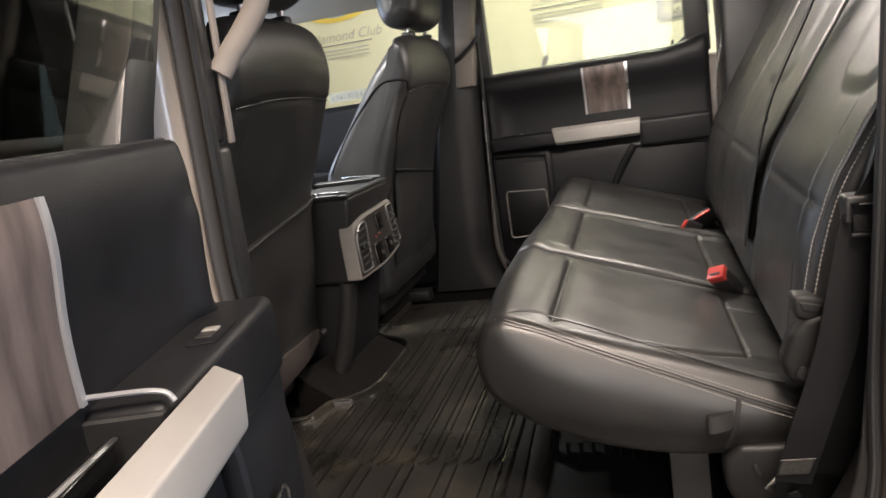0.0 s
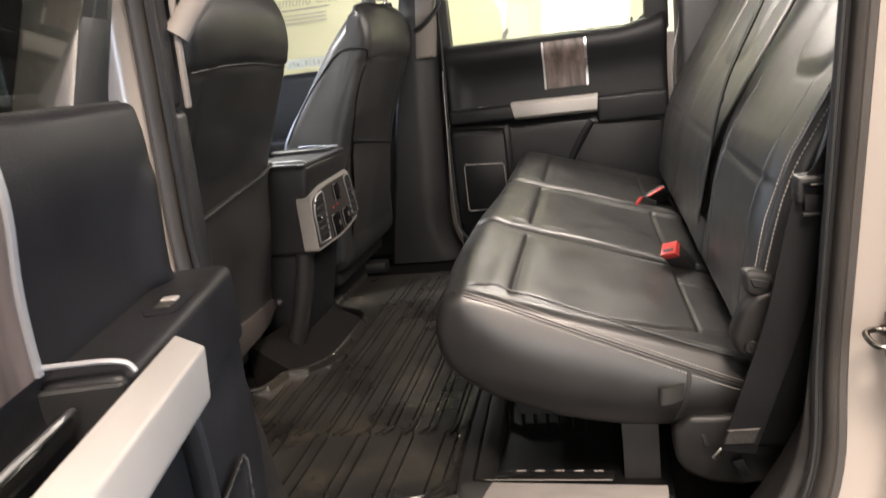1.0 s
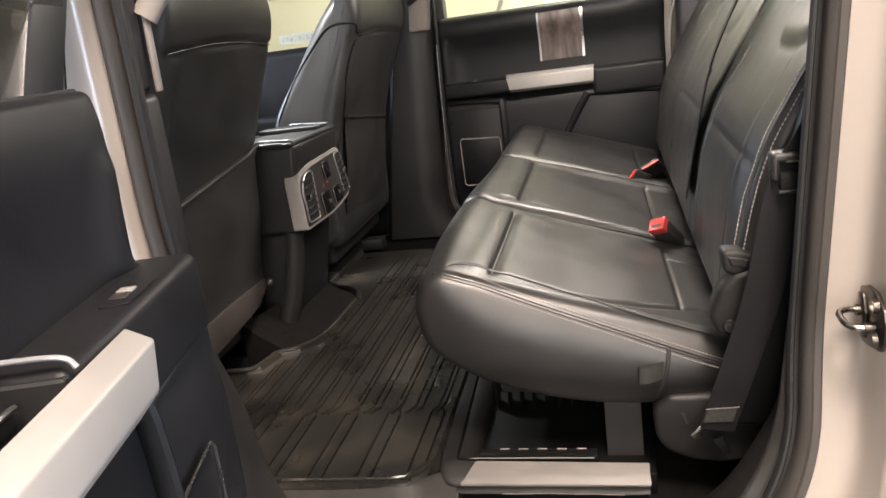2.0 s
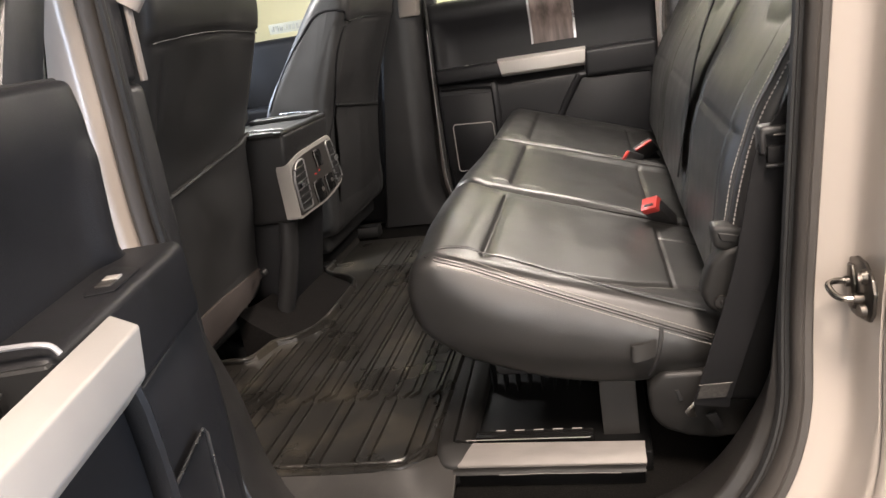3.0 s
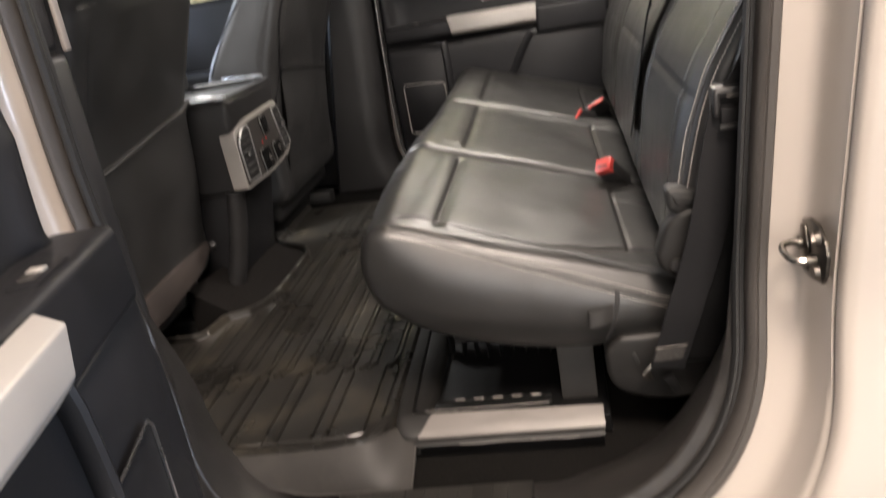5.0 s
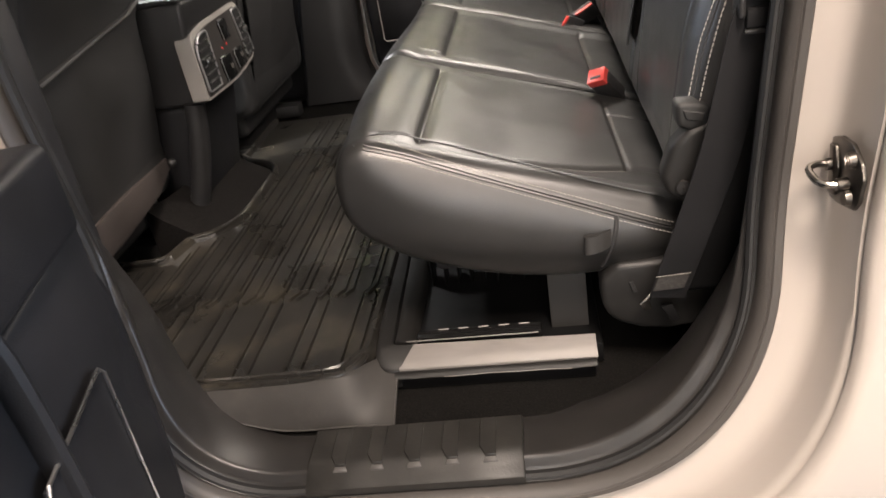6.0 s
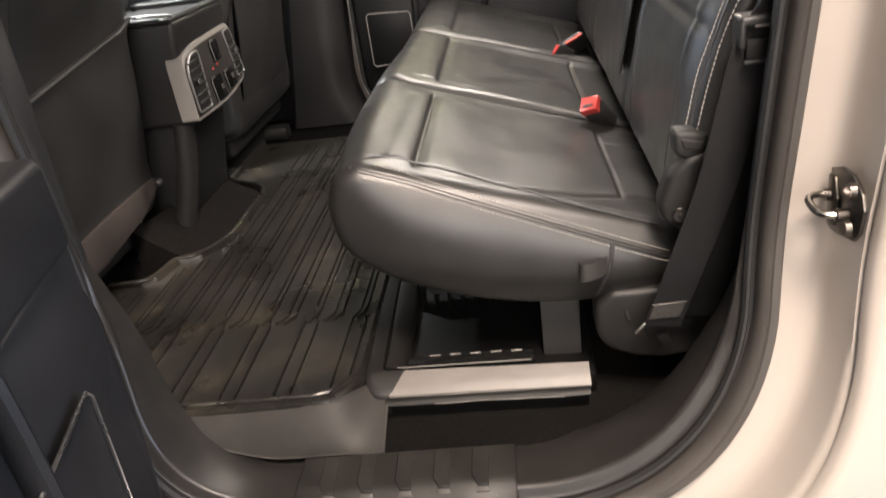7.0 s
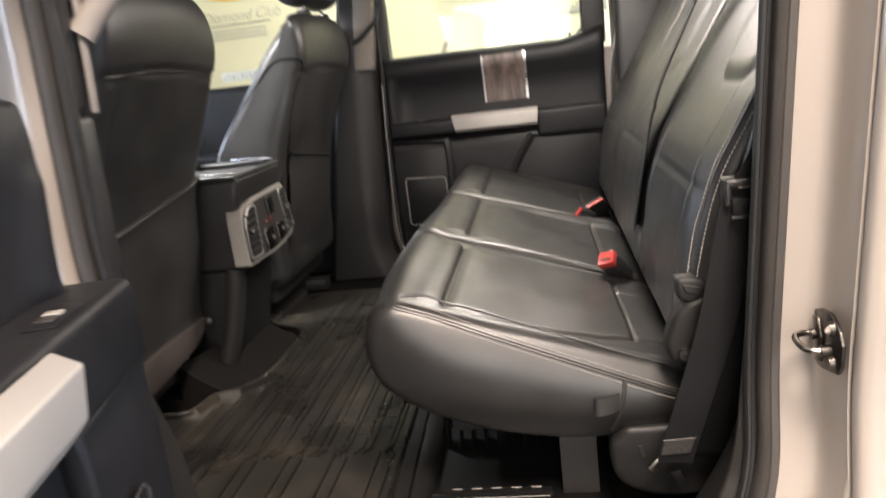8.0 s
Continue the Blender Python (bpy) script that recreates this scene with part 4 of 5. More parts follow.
# striker
striker = thing("door_striker", (0.515, -0.19, 0.30), "plated steel door striker bolted to the white jamb", "door striker")
part("base_plate", slab([(0.5165, y, z) for y, z in ((-0.156, 0.327), (-0.176, 0.335), (-0.200, 0.336), (-0.222, 0.325), (-0.229, 0.312), (-0.225, 0.288), (-0.217, 0.277), (-0.201, 0.273), (-0.180, 0.268), (-0.162, 0.267))], (-1, 0, 0), 0.0045, 0.0015), STEEL, striker)
part("boss", slab([(0.513, y, z) for y, z in ((-0.158, 0.322), (-0.172, 0.324), (-0.182, 0.306), (-0.180, 0.276), (-0.164, 0.272))], (-1, 0, 0), 0.004, 0.0018), STEEL, striker, "raised plate edge")
part("loop", tube(spline([(0.514, -0.166, 0.303), (0.504, -0.167, 0.304), (0.495, -0.168, 0.305), (0.488, -0.172, 0.304), (0.486, -0.179, 0.302), (0.488, -0.190, 0.299), (0.493, -0.197, 0.2975), (0.502, -0.200, 0.297), (0.514, -0.200, 0.297)], 6), 0.0036, 10), CHROME_DARK, striker, "bright steel striker loop")
part("collar", tube([(0.513, -0.200, 0.297), (0.502, -0.200, 0.297)], 0.0062, 12), STEEL, striker)
part("collar", tube([(0.513, -0.166, 0.303), (0.505, -0.166, 0.303)], 0.0062, 12), STEEL, striker)
for y, z in ((-0.206, 0.323), (-0.206, 0.286)):
    cb = bmesh.new()
    bmesh.ops.create_cone(cb, cap_ends=True, segments=18, radius1=0.0085, radius2=0.0070, depth=0.006, matrix=pose(0.510, y, z, 0, -90))
    part("bolt", cb, STEEL, striker)

# ---- rear doors ----
DOOR_PROFILE = [(-0.045, 0.008), (-0.012, 0.008), (0.008, 0.004), (0.022, -0.010), (0.029, -0.030), (0.027, -0.052), (0.016, -0.075), (0.005, -0.100), (0.0, -0.13), (0.0, -0.16), (0.002, -0.19)]
LOW_PROFILE = [(0.002, 0.475), (0.010, 0.43), (0.030, 0.405), (0.040, 0.385), (0.044, 0.33), (0.043, 0.22), (0.036, 0.10), (0.026, 0.02), (0.010, -0.035), (-0.045, -0.05)]


def rear_door(name, f, belt, label, arm, pull, wood, sw, spk, zw, rake=0.0, edge=None, deep=0.070, low=0.0, under=0.385, drop=0.0, puff=1.0):
    """arm: front end and bin; pull: ends and depth; wood, sw, spk: where inlay, switch and grille begin along the door."""
    d = thing(name, f(Vector((0.38, -0.06, -0.05))), label, "car door", kind="structure")
    prof = [(n * puff if n > 0 else n, belt + z) for n, z in DOOR_PROFILE] + LOW_PROFILE[1:]
    prof = [Vector((n, 0, z)) for n, z in prof]
    prof = spline(prof, 4)

    def depth(z):
        best = 0.0
        for a, c in zip(prof, prof[1:]):
            lo, hi = min(a.z, c.z), max(a.z, c.z)
            if lo <= z <= hi and hi > lo and z < belt - 0.005:
                best = a.x + (c.x - a.x) * (z - a.z) / (c.z - a.z)
        return best

    def lead(z):
        """How far the trim's front edge stands back at a height."""
        if not edge:
            return 0.0
        for (za, ua), (zb, ub) in zip(edge, edge[1:]):
            if z <= zb:
                return ua + (ub - ua) * smooth(za, zb, z)
        return edge[-1][1]

    rows = []
    for u, s in ((0.0, -0.045), (0.0, -0.02), (0.002, -0.008), (0.007, -0.002), (0.016, 0.0), (0.026, 0), (0.036, 0), (0.046, 0), (0.06, 0), (0.10, 0), (0.2, 0), (0.3, 0), (0.34, 0), (0.42, 0), (0.5, 0), (0.6, 0), (0.70, 0), (0.725, 0), (0.738, -0.003), (0.745, -0.012), (0.747, -0.045)):
        kick = 0.030 * smooth(0.63, 0.745, u)
        flange = (1 - smooth(0.022, 0.06, u)) * smooth(0.44, 0.50, 0.96)
        rows.append([f(Vector((u + lead(p.z) * (1 - smooth(0.06, 0.22, u)), max(-0.046, (p.x + ((0.012 if edge else 0.026) - p.x) * flange * (1 - smooth(belt - 0.07, belt - 0.04, p.z)) * smooth(0.40, 0.46, p.z)) + s), p.z + kick * smooth(belt - 0.12, belt, p.z)))) for p in prof])
    part("trim_panel", rings(rows, False), PLASTIC_SOFT, d, "charcoal soft moulded door trim", sharp=50)
    # armrest in front of and behind the grab bin
    part("armrest", box((arm[0], -0.01, under), (arm[1], deep, 0.474 - low * 0.4), 0.011, 4, f=f), PLASTIC_SOFT, d, "padded black armrest")
    part("armrest", box((arm[2], -0.01, 0.385), (0.738, deep - 0.006, 0.474 - low * 0.4), 0.014, 4, f=f), PLASTIC_SOFT, d, "padded black armrest")
    # dark sheet over the armrest's end, for the shade inside the bin
    part("bin_wall", box((arm[1] - 0.008, -0.004, under + 0.001), (arm[1] + 0.0025, deep - 0.003, 0.462), 0.002, 1, f=f), SEAL_DARK, d, "dark sheet for the shade at the grab bin's end")
    part("bin_floor", box((arm[1] - 0.01, -0.005, 0.385), (arm[2] + 0.01, pull[2] - 0.012, 0.400), 0.004, f=f), PLASTIC, d)
    a, e, n0 = pull
    mid = (a + e) / 2
    sect = [(0.0, 0.4640), (0.024, 0.4545), (0.029, 0.423), (0.014, 0.406), (0.0, 0.410)] if low else [(0.0, 0.484), (0.010, 0.484), (0.026, 0.474), (0.028, 0.434), (0.014, 0.424), (0.0, 0.426)]
    part("grab_handle", slab([(a, n0 + n, z) for n, z in sect], (1, 0, 0), e - a, 0.0028, 3,
                             f=lambda p: f(Vector((p.x + (0.75 if low else 0.2) * (sect[0][1] - p.z) * (1 if p.x < mid else -0.5), p.y, p.z)))), SILVER, d, "satin silver grab handle")
    part("chrome_strip", tube([f(Vector(p)) for p in spline([(arm[1] - 0.001, 0.003, 0.478), (arm[1] - 0.002, 0.024, 0.4775), (arm[1] - 0.003, 0.046, 0.4765), (arm[1] - 0.004, 0.058, 0.4735), (arm[1] - 0.004, 0.063, 0.467)], 5)], 0.0021, 8), EDGE, d, "chrome strip")
    lev = part("release_lever", box((arm[1] + 0.012, 0.014, 0.436), (arm[1] + 0.150, 0.026, 0.452), 0.005, 3, f=f), GLOSS, d, "black release lever")
    part("lever_edge", tube([f(Vector(p)) for p in spline([(arm[1] + 0.012, 0.022, 0.449), (arm[1] + 0.024, 0.025, 0.452), (arm[1] + 0.150, 0.025, 0.455)], 5)], 0.0024, 6), SATIN, lev, "bright lever edge")
    # window switch, its lit and dim ends coloured as two halves
    sb = part("switch_bezel", slab([(sw - 0.050, 0.016, 0.4742 - low * 0.4), (sw + 0.010, 0.014, 0.4742 - low * 0.4), (sw + 0.032, 0.026, 0.4742 - low * 0.4), (sw + 0.028, 0.050, 0.4742 - low * 0.4), (sw - 0.030, 0.050, 0.4742 - low * 0.4)], (0, 0, 1), 0.0012, 0.0005, f=f), PLASTIC_SOFT, d, "black switch bezel")
    part("switch", box((sw - 0.013, 0.027, 0.4745 - low * 0.4), (sw - 0.001, 0.041, 0.4775 - low * 0.4), 0.001, f=f), SILVER, sb, "silver half of the window switch, its lit end")
    part("switch", box((sw - 0.0008, 0.027, 0.4745 - low * 0.4), (sw + 0.014, 0.041, 0.4768 - low * 0.4), 0.001, f=f), SILVER_DARK, sb, "darker half of the window switch, shade put into its colour")
    # wood inlay with bright edges
    zs = [zw + (belt - 0.016 - zw) * k / 16 for k in range(17)]

    def strip(u0, u1, off):
        return rings([[f(Vector((u, depth(z) + o, z))) for z in zs] for u, o in ((u0, -0.004), (u0, off), (u1, off), (u1, -0.004))], False)
    part("wood_inlay", strip(wood + 0.003, wood + 0.137, 0.004), WOOD, d, "dark brushed wood inlay")
    part("inlay_edge", strip(wood - 0.004, wood + 0.002, 0.0065), EDGE, d, "chrome inlay edge")
    part("inlay_edge", strip(wood + 0.136, wood + 0.144, 0.0065), CHROME, d, "chrome inlay edge")
    # lower mouldings
    zlow = lambda p: f(Vector((p.x, p.y + depth(p.z), p.z)))
    part("lower_moulding", slab([(0.016, 0.001, 0.388), (0.190, 0.001, 0.380), (0.205, 0.001, 0.36), (0.205, 0.001, 0.05), (0.016, 0.001, 0.03)], (0, 1, 0), 0.007, 0.005, 2, f=zlow), PLASTIC_SOFT, d)
    part("lower_moulding", slab([(0.495, 0.001, 0.384), (0.710, 0.001, 0.376), (0.710, 0.001, 0.06), (0.330, 0.001, 0.06), (0.40, 0.001, 0.235)], (0, 1, 0), 0.007, 0.005, 2, f=zlow), PLASTIC_SOFT, d)
    part("ridge", tube([zlow(Vector(p)) for p in spline([(0.018, 0.006, 0.412), (0.178, 0.006, 0.404), (0.203, 0.006, 0.37), (0.201, 0.006, 0.06)], 6)], 0.013, 10, flat=0.75), PLASTIC_SOFT, d, "raised trim ridge")
    part("ridge", tube([zlow(Vector(p)) for p in spline([(0.712, 0.006, 0.388), (0.505, 0.006, 0.396), (0.482, 0.006, 0.384), (0.421, 0.006, 0.283), (0.33, 0.006, 0.07)], 6)], 0.013, 10, flat=0.75), PLASTIC_SOFT, d, "raised trim ridge")
    o = spk - 0.044
    sp = part("speaker_grille", slab([(0.047, 0.007, 0.280), (0.180, 0.007, 0.274), (0.184, 0.007, 0.12), (0.044, 0.007, 0.116)], (0, 1, 0), 0.004, 0.002, 2, f=lambda p: zlow(p + Vector((o, 0, -drop)))), PLASTIC_SOFT, d, "black perforated speaker grille")
    loop = [(0.050, 0.012, 0.281), (0.176, 0.012, 0.276), (0.183, 0.012, 0.268), (0.186, 0.012, 0.126), (0.178, 0.012, 0.118), (0.050, 0.012, 0.114), (0.042, 0.012, 0.122), (0.043, 0.012, 0.272)]
    # far surround is dull silver, an even brightness put in for chrome's reflection
    part("grille_surround", tube([zlow(Vector(p) + Vector((o, 0, -drop))) for p in loop], 0.0017, 6, True), CHROME if low else SILVER, sp, "thin bright surround")
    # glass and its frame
    # near pane is darkened and leaned, so nothing bright shows in it
    gl = part("window_glass", box((-0.01, -0.036, belt - 0.05), (0.70, -0.031, 0.98), 0.001, 1, f=lambda p: f(p + Vector((0, 0.23 * (p.z - belt) - 0.014, 0))) if edge else f(p)), DARKENED if edge else TINTED, d)
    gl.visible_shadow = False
    fr = bmesh.new()
    g = (lambda p: f(Vector((p.x + 0.082 - rake * (p.z - belt), p.y - 0.010, p.z)))) if edge else f
    box((-0.045, -0.075, belt - 0.02), (0.030, -0.015, 1.0), 0.006, bm=fr, f=g)
    box((0.680, -0.075, belt - 0.02), (0.755, -0.010, 1.0), 0.006, bm=fr, f=f)
    box((-0.045, -0.075, 0.965), (0.755, -0.010, 1.0), 0.006, bm=fr, f=f)
    slab([(0.62, -0.065, belt - 0.01), (0.70, -0.065, belt - 0.01), (0.70, -0.065, belt + 0.055)], (0, 1, 0), 0.05, 0.003, bm=fr, f=f)
    part("window_frame", fr, PLASTIC, d, "black window frame")
    part("belt_seal", box((lead(0.6), -0.034, belt - 0.005), (0.72, -0.010, belt + 0.010), 0.003, f=f), SEAL_DARK, d)
    part("outer_shell", box((-0.055, -0.17, -0.30), (0.80, -0.047, belt - 0.03), 0.02, 3, f=f), PAINT, d, "white painted door shell")
    return d


def near_map(p):
    return Vector((-0.2195 + 0.225 * p.x + 0.974 * p.y, -0.2995 - 0.974 * p.x + 0.225 * p.y, p.z))


def far_map(p):
    return Vector((-0.268 + p.x, 1.57 - p.y, p.z))


rear_door("door_1", near_map, 0.630, "open rear door with charcoal trim, silver handle and wood inlay", (0.026, 0.306, 0.60), (0.226, 0.585, 0.063), 0.310, 0.152, 0.100, 0.474, 0.69, ((0.30, -0.01), (0.39, 0.025), (0.46, 0.038), (0.475, 0.056), (0.60, 0.040)), 0.058, 0.018, 0.385, -0.010, 0.28)
rear_door("door_2", far_map, 0.682, "closed rear door with charcoal trim, silver handle and wood inlay", (0.012, 0.272, 0.508), (0.225, 0.515, 0.050), 0.345, 0.125, 0.044, 0.512, under=0.425, drop=-0.005)

# far side pillars, door edge, front door
pb = bmesh.new()
sections = []
for k in range(21):
    t = k / 20
    z, foot = -0.05 + 1.05 * t, 0.055 * max(0.0, 1 - t / 0.16) ** 2
    xa, xb = -0.53 + 0.172 * t, -0.318 + 0.062 * t + foot
    sections.append([(xa, 1.60, z), (xa, 1.50, z), (xa + 0.012, 1.487, z)] +
                    [(xb - 0.085 + 0.085 * math.sin(a), 1.547 - 0.062 * math.cos(a), z) for a in [math.pi / 2 * n / 7 for n in range(8)]] + [(xb, 1.60, z)])
rings(sections, True, bm=pb)
tagged(part("centre_pillar_trim", pb, PLASTIC), "black lower trim of the far centre pillar", "pillar trim", kind="structure")
pb = box((-0.343, 1.476, 0.662), (-0.281, 1.56, 1.0), 0.006, 3, f=lambda p: Vector((p.x + 0.11 * (p.z - 0.66), p.y, p.z)))
tagged(part("centre_pillar_upper", pb, BEIGE), "grey beige panel on the far centre pillar", "pillar trim", kind="structure")
edge = thing("far_door_seal", (-0.29, 1.54, 0.0), "rubber seal with an added highlight line along the far door opening", "door seal", kind="structure")
part("strip", tube(spline([(-0.258, 1.535, 0.97), (-0.262, 1.53, 0.62), (-0.270, 1.53, 0.43), (-0.274, 1.53, 0.27), (-0.273, 1.53, 0.09), (-0.255, 1.53, 0.03), (-0.22, 1.53, 0.0)], 8), 0.006, 8), SEAL_DARK, edge)
# bright tubes imitate the highlight that runs along the seal
part("highlight_line", tube(spline([(-0.265, 1.519, 0.61), (-0.2722, 1.519, 0.433), (-0.2768, 1.519, 0.275), (-0.2758, 1.519, 0.09), (-0.258, 1.519, 0.03)], 8), 0.0022, 8), SATIN, edge, "bright tube standing in for the seal's highlight")
part("highlight_line", tube(spline([(0.512, 1.512, 0.70), (0.5057, 1.512, 0.658), (0.4865, 1.512, 0.57), (0.4845, 1.512, 0.45), (0.4845, 1.512, 0.35)], 8), 0.0026, 8), SATIN, edge, "bright tube standing in for the seal's highlight")
part("strip", tube(spline([(0.500, 1.53, 0.97), (0.503, 1.53, 0.65), (0.495, 1.53, 0.50), (0.498, 1.53, 0.30)], 8), 0.006, 8), SEALR, edge)
tagged(part("far_rear_pillar", box((0.51, 1.46, -0.05), (0.72, 1.62, 1.0), 0.02, 3), PLASTIC), "black trim of the far rear pillar", "pillar trim", kind="structure")
fd = thing("front_door", (-0.8, 1.6, -0.05), "closed far front door with charcoal trim", "car door", kind="structure")
part("trim_panel", box((-1.15, 1.55, -0.05), (-0.41, 1.62, 0.665), 0.03, 4), PLASTIC_SOFT, fd)
part("armrest", box((-1.05, 1.49, 0.36), (-0.52, 1.56, 0.44), 0.02, 4), PLASTIC_SOFT, fd)
part("outer_shell", box((-1.2, 1.625, -0.3), (-0.30, 1.72, 0.66), 0.02, 3), PAINT, fd)
part("mirror_cap", box((-1.18, 1.56, 0.60), (-1.02, 1.62, 0.76), 0.03, 4), PLASTIC, fd)

# near centre pillar
cp = thing("near_pillar_trim", (-0.33, -0.07, 0.0), "black and grey beige trim inside the centre pillar", "pillar trim", kind="structure")
part("lower_trim", box((-0.44, -0.110, -0.05), (-0.340, -0.050, 0.62), 0.012, 3, f=lambda p: Vector((p.x + 0.03 * p.z, p.y, p.z))), PLASTIC, cp)
part("upper_trim", box((-0.42, -0.100, 0.622), (-0.322, -0.064, 0.98), 0.008, 3, f=lambda p: Vector((p.x + 0.05 * (p.z - 0.6), p.y, p.z))), PLASTIC, cp)
part("edge_strip", box((-0.3185, -0.066, 0.620), (-0.3125, -0.054, 0.98), 0.002, 2, f=lambda p: Vector((p.x + 0.05 * (p.z - 0.62), p.y, p.z))), BEIGE, cp, "narrow grey beige edge strip")
grab = thing("grab_handle", (-0.27, -0.04, 0.70), "grey beige plastic grab handle on the centre pillar", "grab handle")
part("bar", tube(spline([(-0.312, -0.060, 0.714), (-0.298, -0.052, 0.735), (-0.273, -0.042, 0.766), (-0.250, -0.036, 0.80), (-0.240, -0.034, 0.85), (-0.26, -0.035, 0.91), (-0.31, -0.06, 0.95)], 6), 0.0165, 12, flat=0.8), BEIGE, grab)
nf = thing("near_front_door", (-0.9, -0.2, -0.5), "closed white front door with dark reflecting glass", "car door", kind="structure")
part("outer_shell", box((-1.4, -0.24, -0.5), (-0.50, -0.17, 0.62), 0.02), PAINT, nf)
part("window_glass", box((-1.35, -0.215, 0.60), (-0.40, -0.209, 1.0), 0.001, 1), DARKGLASS, nf, "dark reflecting glass")
part("window_frame", box((-0.44, -0.235, 0.58), (-0.385, -0.195, 1.0), 0.008), GLOSS, nf, "gloss black window frame")

# ---- front seats ----
FRONT = [(-0.545, 0.10), (-0.525, 0.25), (-0.492, 0.438), (-0.452, 0.55), (-0.402, 0.68), (-0.386, 0.76), (-0.398, 0.812), (-0.425, 0.825), (-0.452, 0.800), (-0.523, 0.70), (-0.60, 0.59), (-0.683, 0.473), (-0.71, 0.35), (-0.70, 0.20), (-0.66, 0.09)]


def rear_x(z):
    pts = FRONT[:6]
    for (xa, za), (xb, zb) in zip(pts, pts[1:]):
        if z <= zb:
            return xa + (xb - xa) * (z - za) / (zb - za)
    return pts[-1][0]


def front_seat(flip):
    """A front seat seen from behind; flip mirrors it to the other side of the cab."""
    y0, y1 = 0.105, 0.53
    dx = 0.045 if flip else 0.0
    f = (lambda p: Vector((p.x + dx, 0.95 + (y1 - p.y) * 1.22, p.z))) if flip else same

    def put(b):
        for v in b.verts:
            v.co = f(v.co)
        return b
    s = thing("front_seat", f(Vector((-0.68, 0.32, -0.05))), "black leather front seat with a soft back panel and map pocket", "car seat", "front seats")

    def dent(x, y, z):
        back = x > rear_x(z) - 0.05
        d = 0.002 * noise.noise(Vector((y * 7, z * 7, 1.3)))
        taper = 0.022 * smooth(0.70, 0.83, z)
        if back:
            line = 0.668 + 0.012 * math.sin((y - y0) / (y1 - y0) * math.pi)
            d -= 0.004 * ridge(z - line, 0.0035)
            d += 0.004 * smooth(line, line + 0.01, z)
            d -= 0.0045 * (ridge(y - y0 - 0.055, 0.005) + ridge(y1 - y - 0.022, 0.004)) * (1 - smooth(0.60, 0.66, z))
        return d - taper * abs((y - (y0 + y1) / 2) / 0.21) ** 4
    shape = put(pad(FRONT, y0, y1, 0.030, 0.030, dent, 0.004, 60, 12))
    if flip:
        # stitched outline of the inner side panel
        tree, line = BVHTree.FromBMesh(shape), []
        for x, z in [(p[0], p[2]) for p in spline([(x, 0.0, z) for x, z in ((-0.530, 0.28), (-0.508, 0.39), (-0.445, 0.587), (-0.404, 0.68), (-0.412, 0.702), (-0.475, 0.700), (-0.535, 0.646), (-0.605, 0.567), (-0.668, 0.468))], 6)]:
            hit = tree.ray_cast(Vector((x + dx, 0.6, z)), Vector((0, 1, 0)))[0]
            if hit:
                line.append(hit)
        seam = tube(line, 0.0030, 6)
    bk = part("backrest", shape, LEATHER_DARK, s, sharp=80)
    if flip:
        part("side_seam", seam, PLASTIC_SOFT, s, "dark stitched side seam")
    part("seam_piping", tube([f(Vector((rear_x(zz) + 0.0004, y, zz))) for y, zz in ((y0 + 0.02 + (y1 - y0 - 0.04) * k / 24, 0.668 + 0.012 * math.sin((0.02 + (y1 - y0 - 0.04) * k / 24) / (y1 - y0) * math.pi)) for k in range(25))], 0.0012, 6), LEATHER_DARK, s, "piped seam")
    rows = []
    for k in range(25):
        y = y0 + 0.06 + (y1 - 0.028 - y0 - 0.06) * k / 24
        top = 0.408 + 0.05 * (y - y0 - 0.06) / 0.33 + (0.0 if flip else 0.010 * smooth(0.85, 1, k / 24))
        rows.append([f(Vector((rear_x(z) + 0.002 + 0.010 * math.sin(math.pi * smooth(0.08, top + 0.05, z)) + (0.004 if z > top - 0.006 else 0), y, z))) for z in [0.10 + (top - 0.10) * j / 14 for j in range(15)]] +
                    [f(Vector((rear_x(top) - 0.004, y, top + 0.002)))])
    part("map_pocket", rings(rows, False), LEATHER_DARK, s, "black map pocket", sharp=60)
    part("pocket_edge", tube([row[14] for row in rows], 0.0048, 6), LEATHER, s, "piped pocket edge")
    for y in (0.238, 0.392):
        part("post", put(tube([(-0.425, y, 0.80), (-0.418, y, 0.90)], 0.0065, 10)), CHROME, s, "chrome headrest post")
    for y in (0.238, 0.392):
        part("post_collar", put(box((-0.44, y - 0.016, 0.815), (-0.405, y + 0.016, 0.838), 0.006, 3)), PLASTIC, s)
    hp = [(-0.375, 0.875), (-0.362, 0.93), (-0.365, 1.0), (-0.385, 1.05), (-0.43, 1.06), (-0.475, 1.03), (-0.50, 0.95), (-0.485, 0.875), (-0.43, 0.852)]
    part("headrest", put(pad([(x, z - 0.005) for x, z in hp], 0.185, 0.445, 0.05, 0.05, lambda x, y, z: 0.0, 0.004, 20, 6)), LEATHER_DARK, s)
    part("seat_cushion", put(box((-1.10, 0.11, 0.16), (-0.62, 0.53, 0.33), 0.05, 4)), LEATHER, s)
    part("base_cover", put(box((-1.05, 0.12, 0.03), (-0.58, 0.52, 0.17), 0.02, 3)), PLASTIC, s)
    part("seat_riser", put(box((-1.00, 0.15, -0.05), (-0.64, 0.49, 0.04), 0.02, 3)), PLASTIC, s)
    for ya in (0.135, 0.455):
        part("seat_rail", put(box((-1.02, ya, -0.052), (-0.565, ya + 0.045, -0.012), 0.006, 2)), SEAL_DARK, s, "black seat rail")
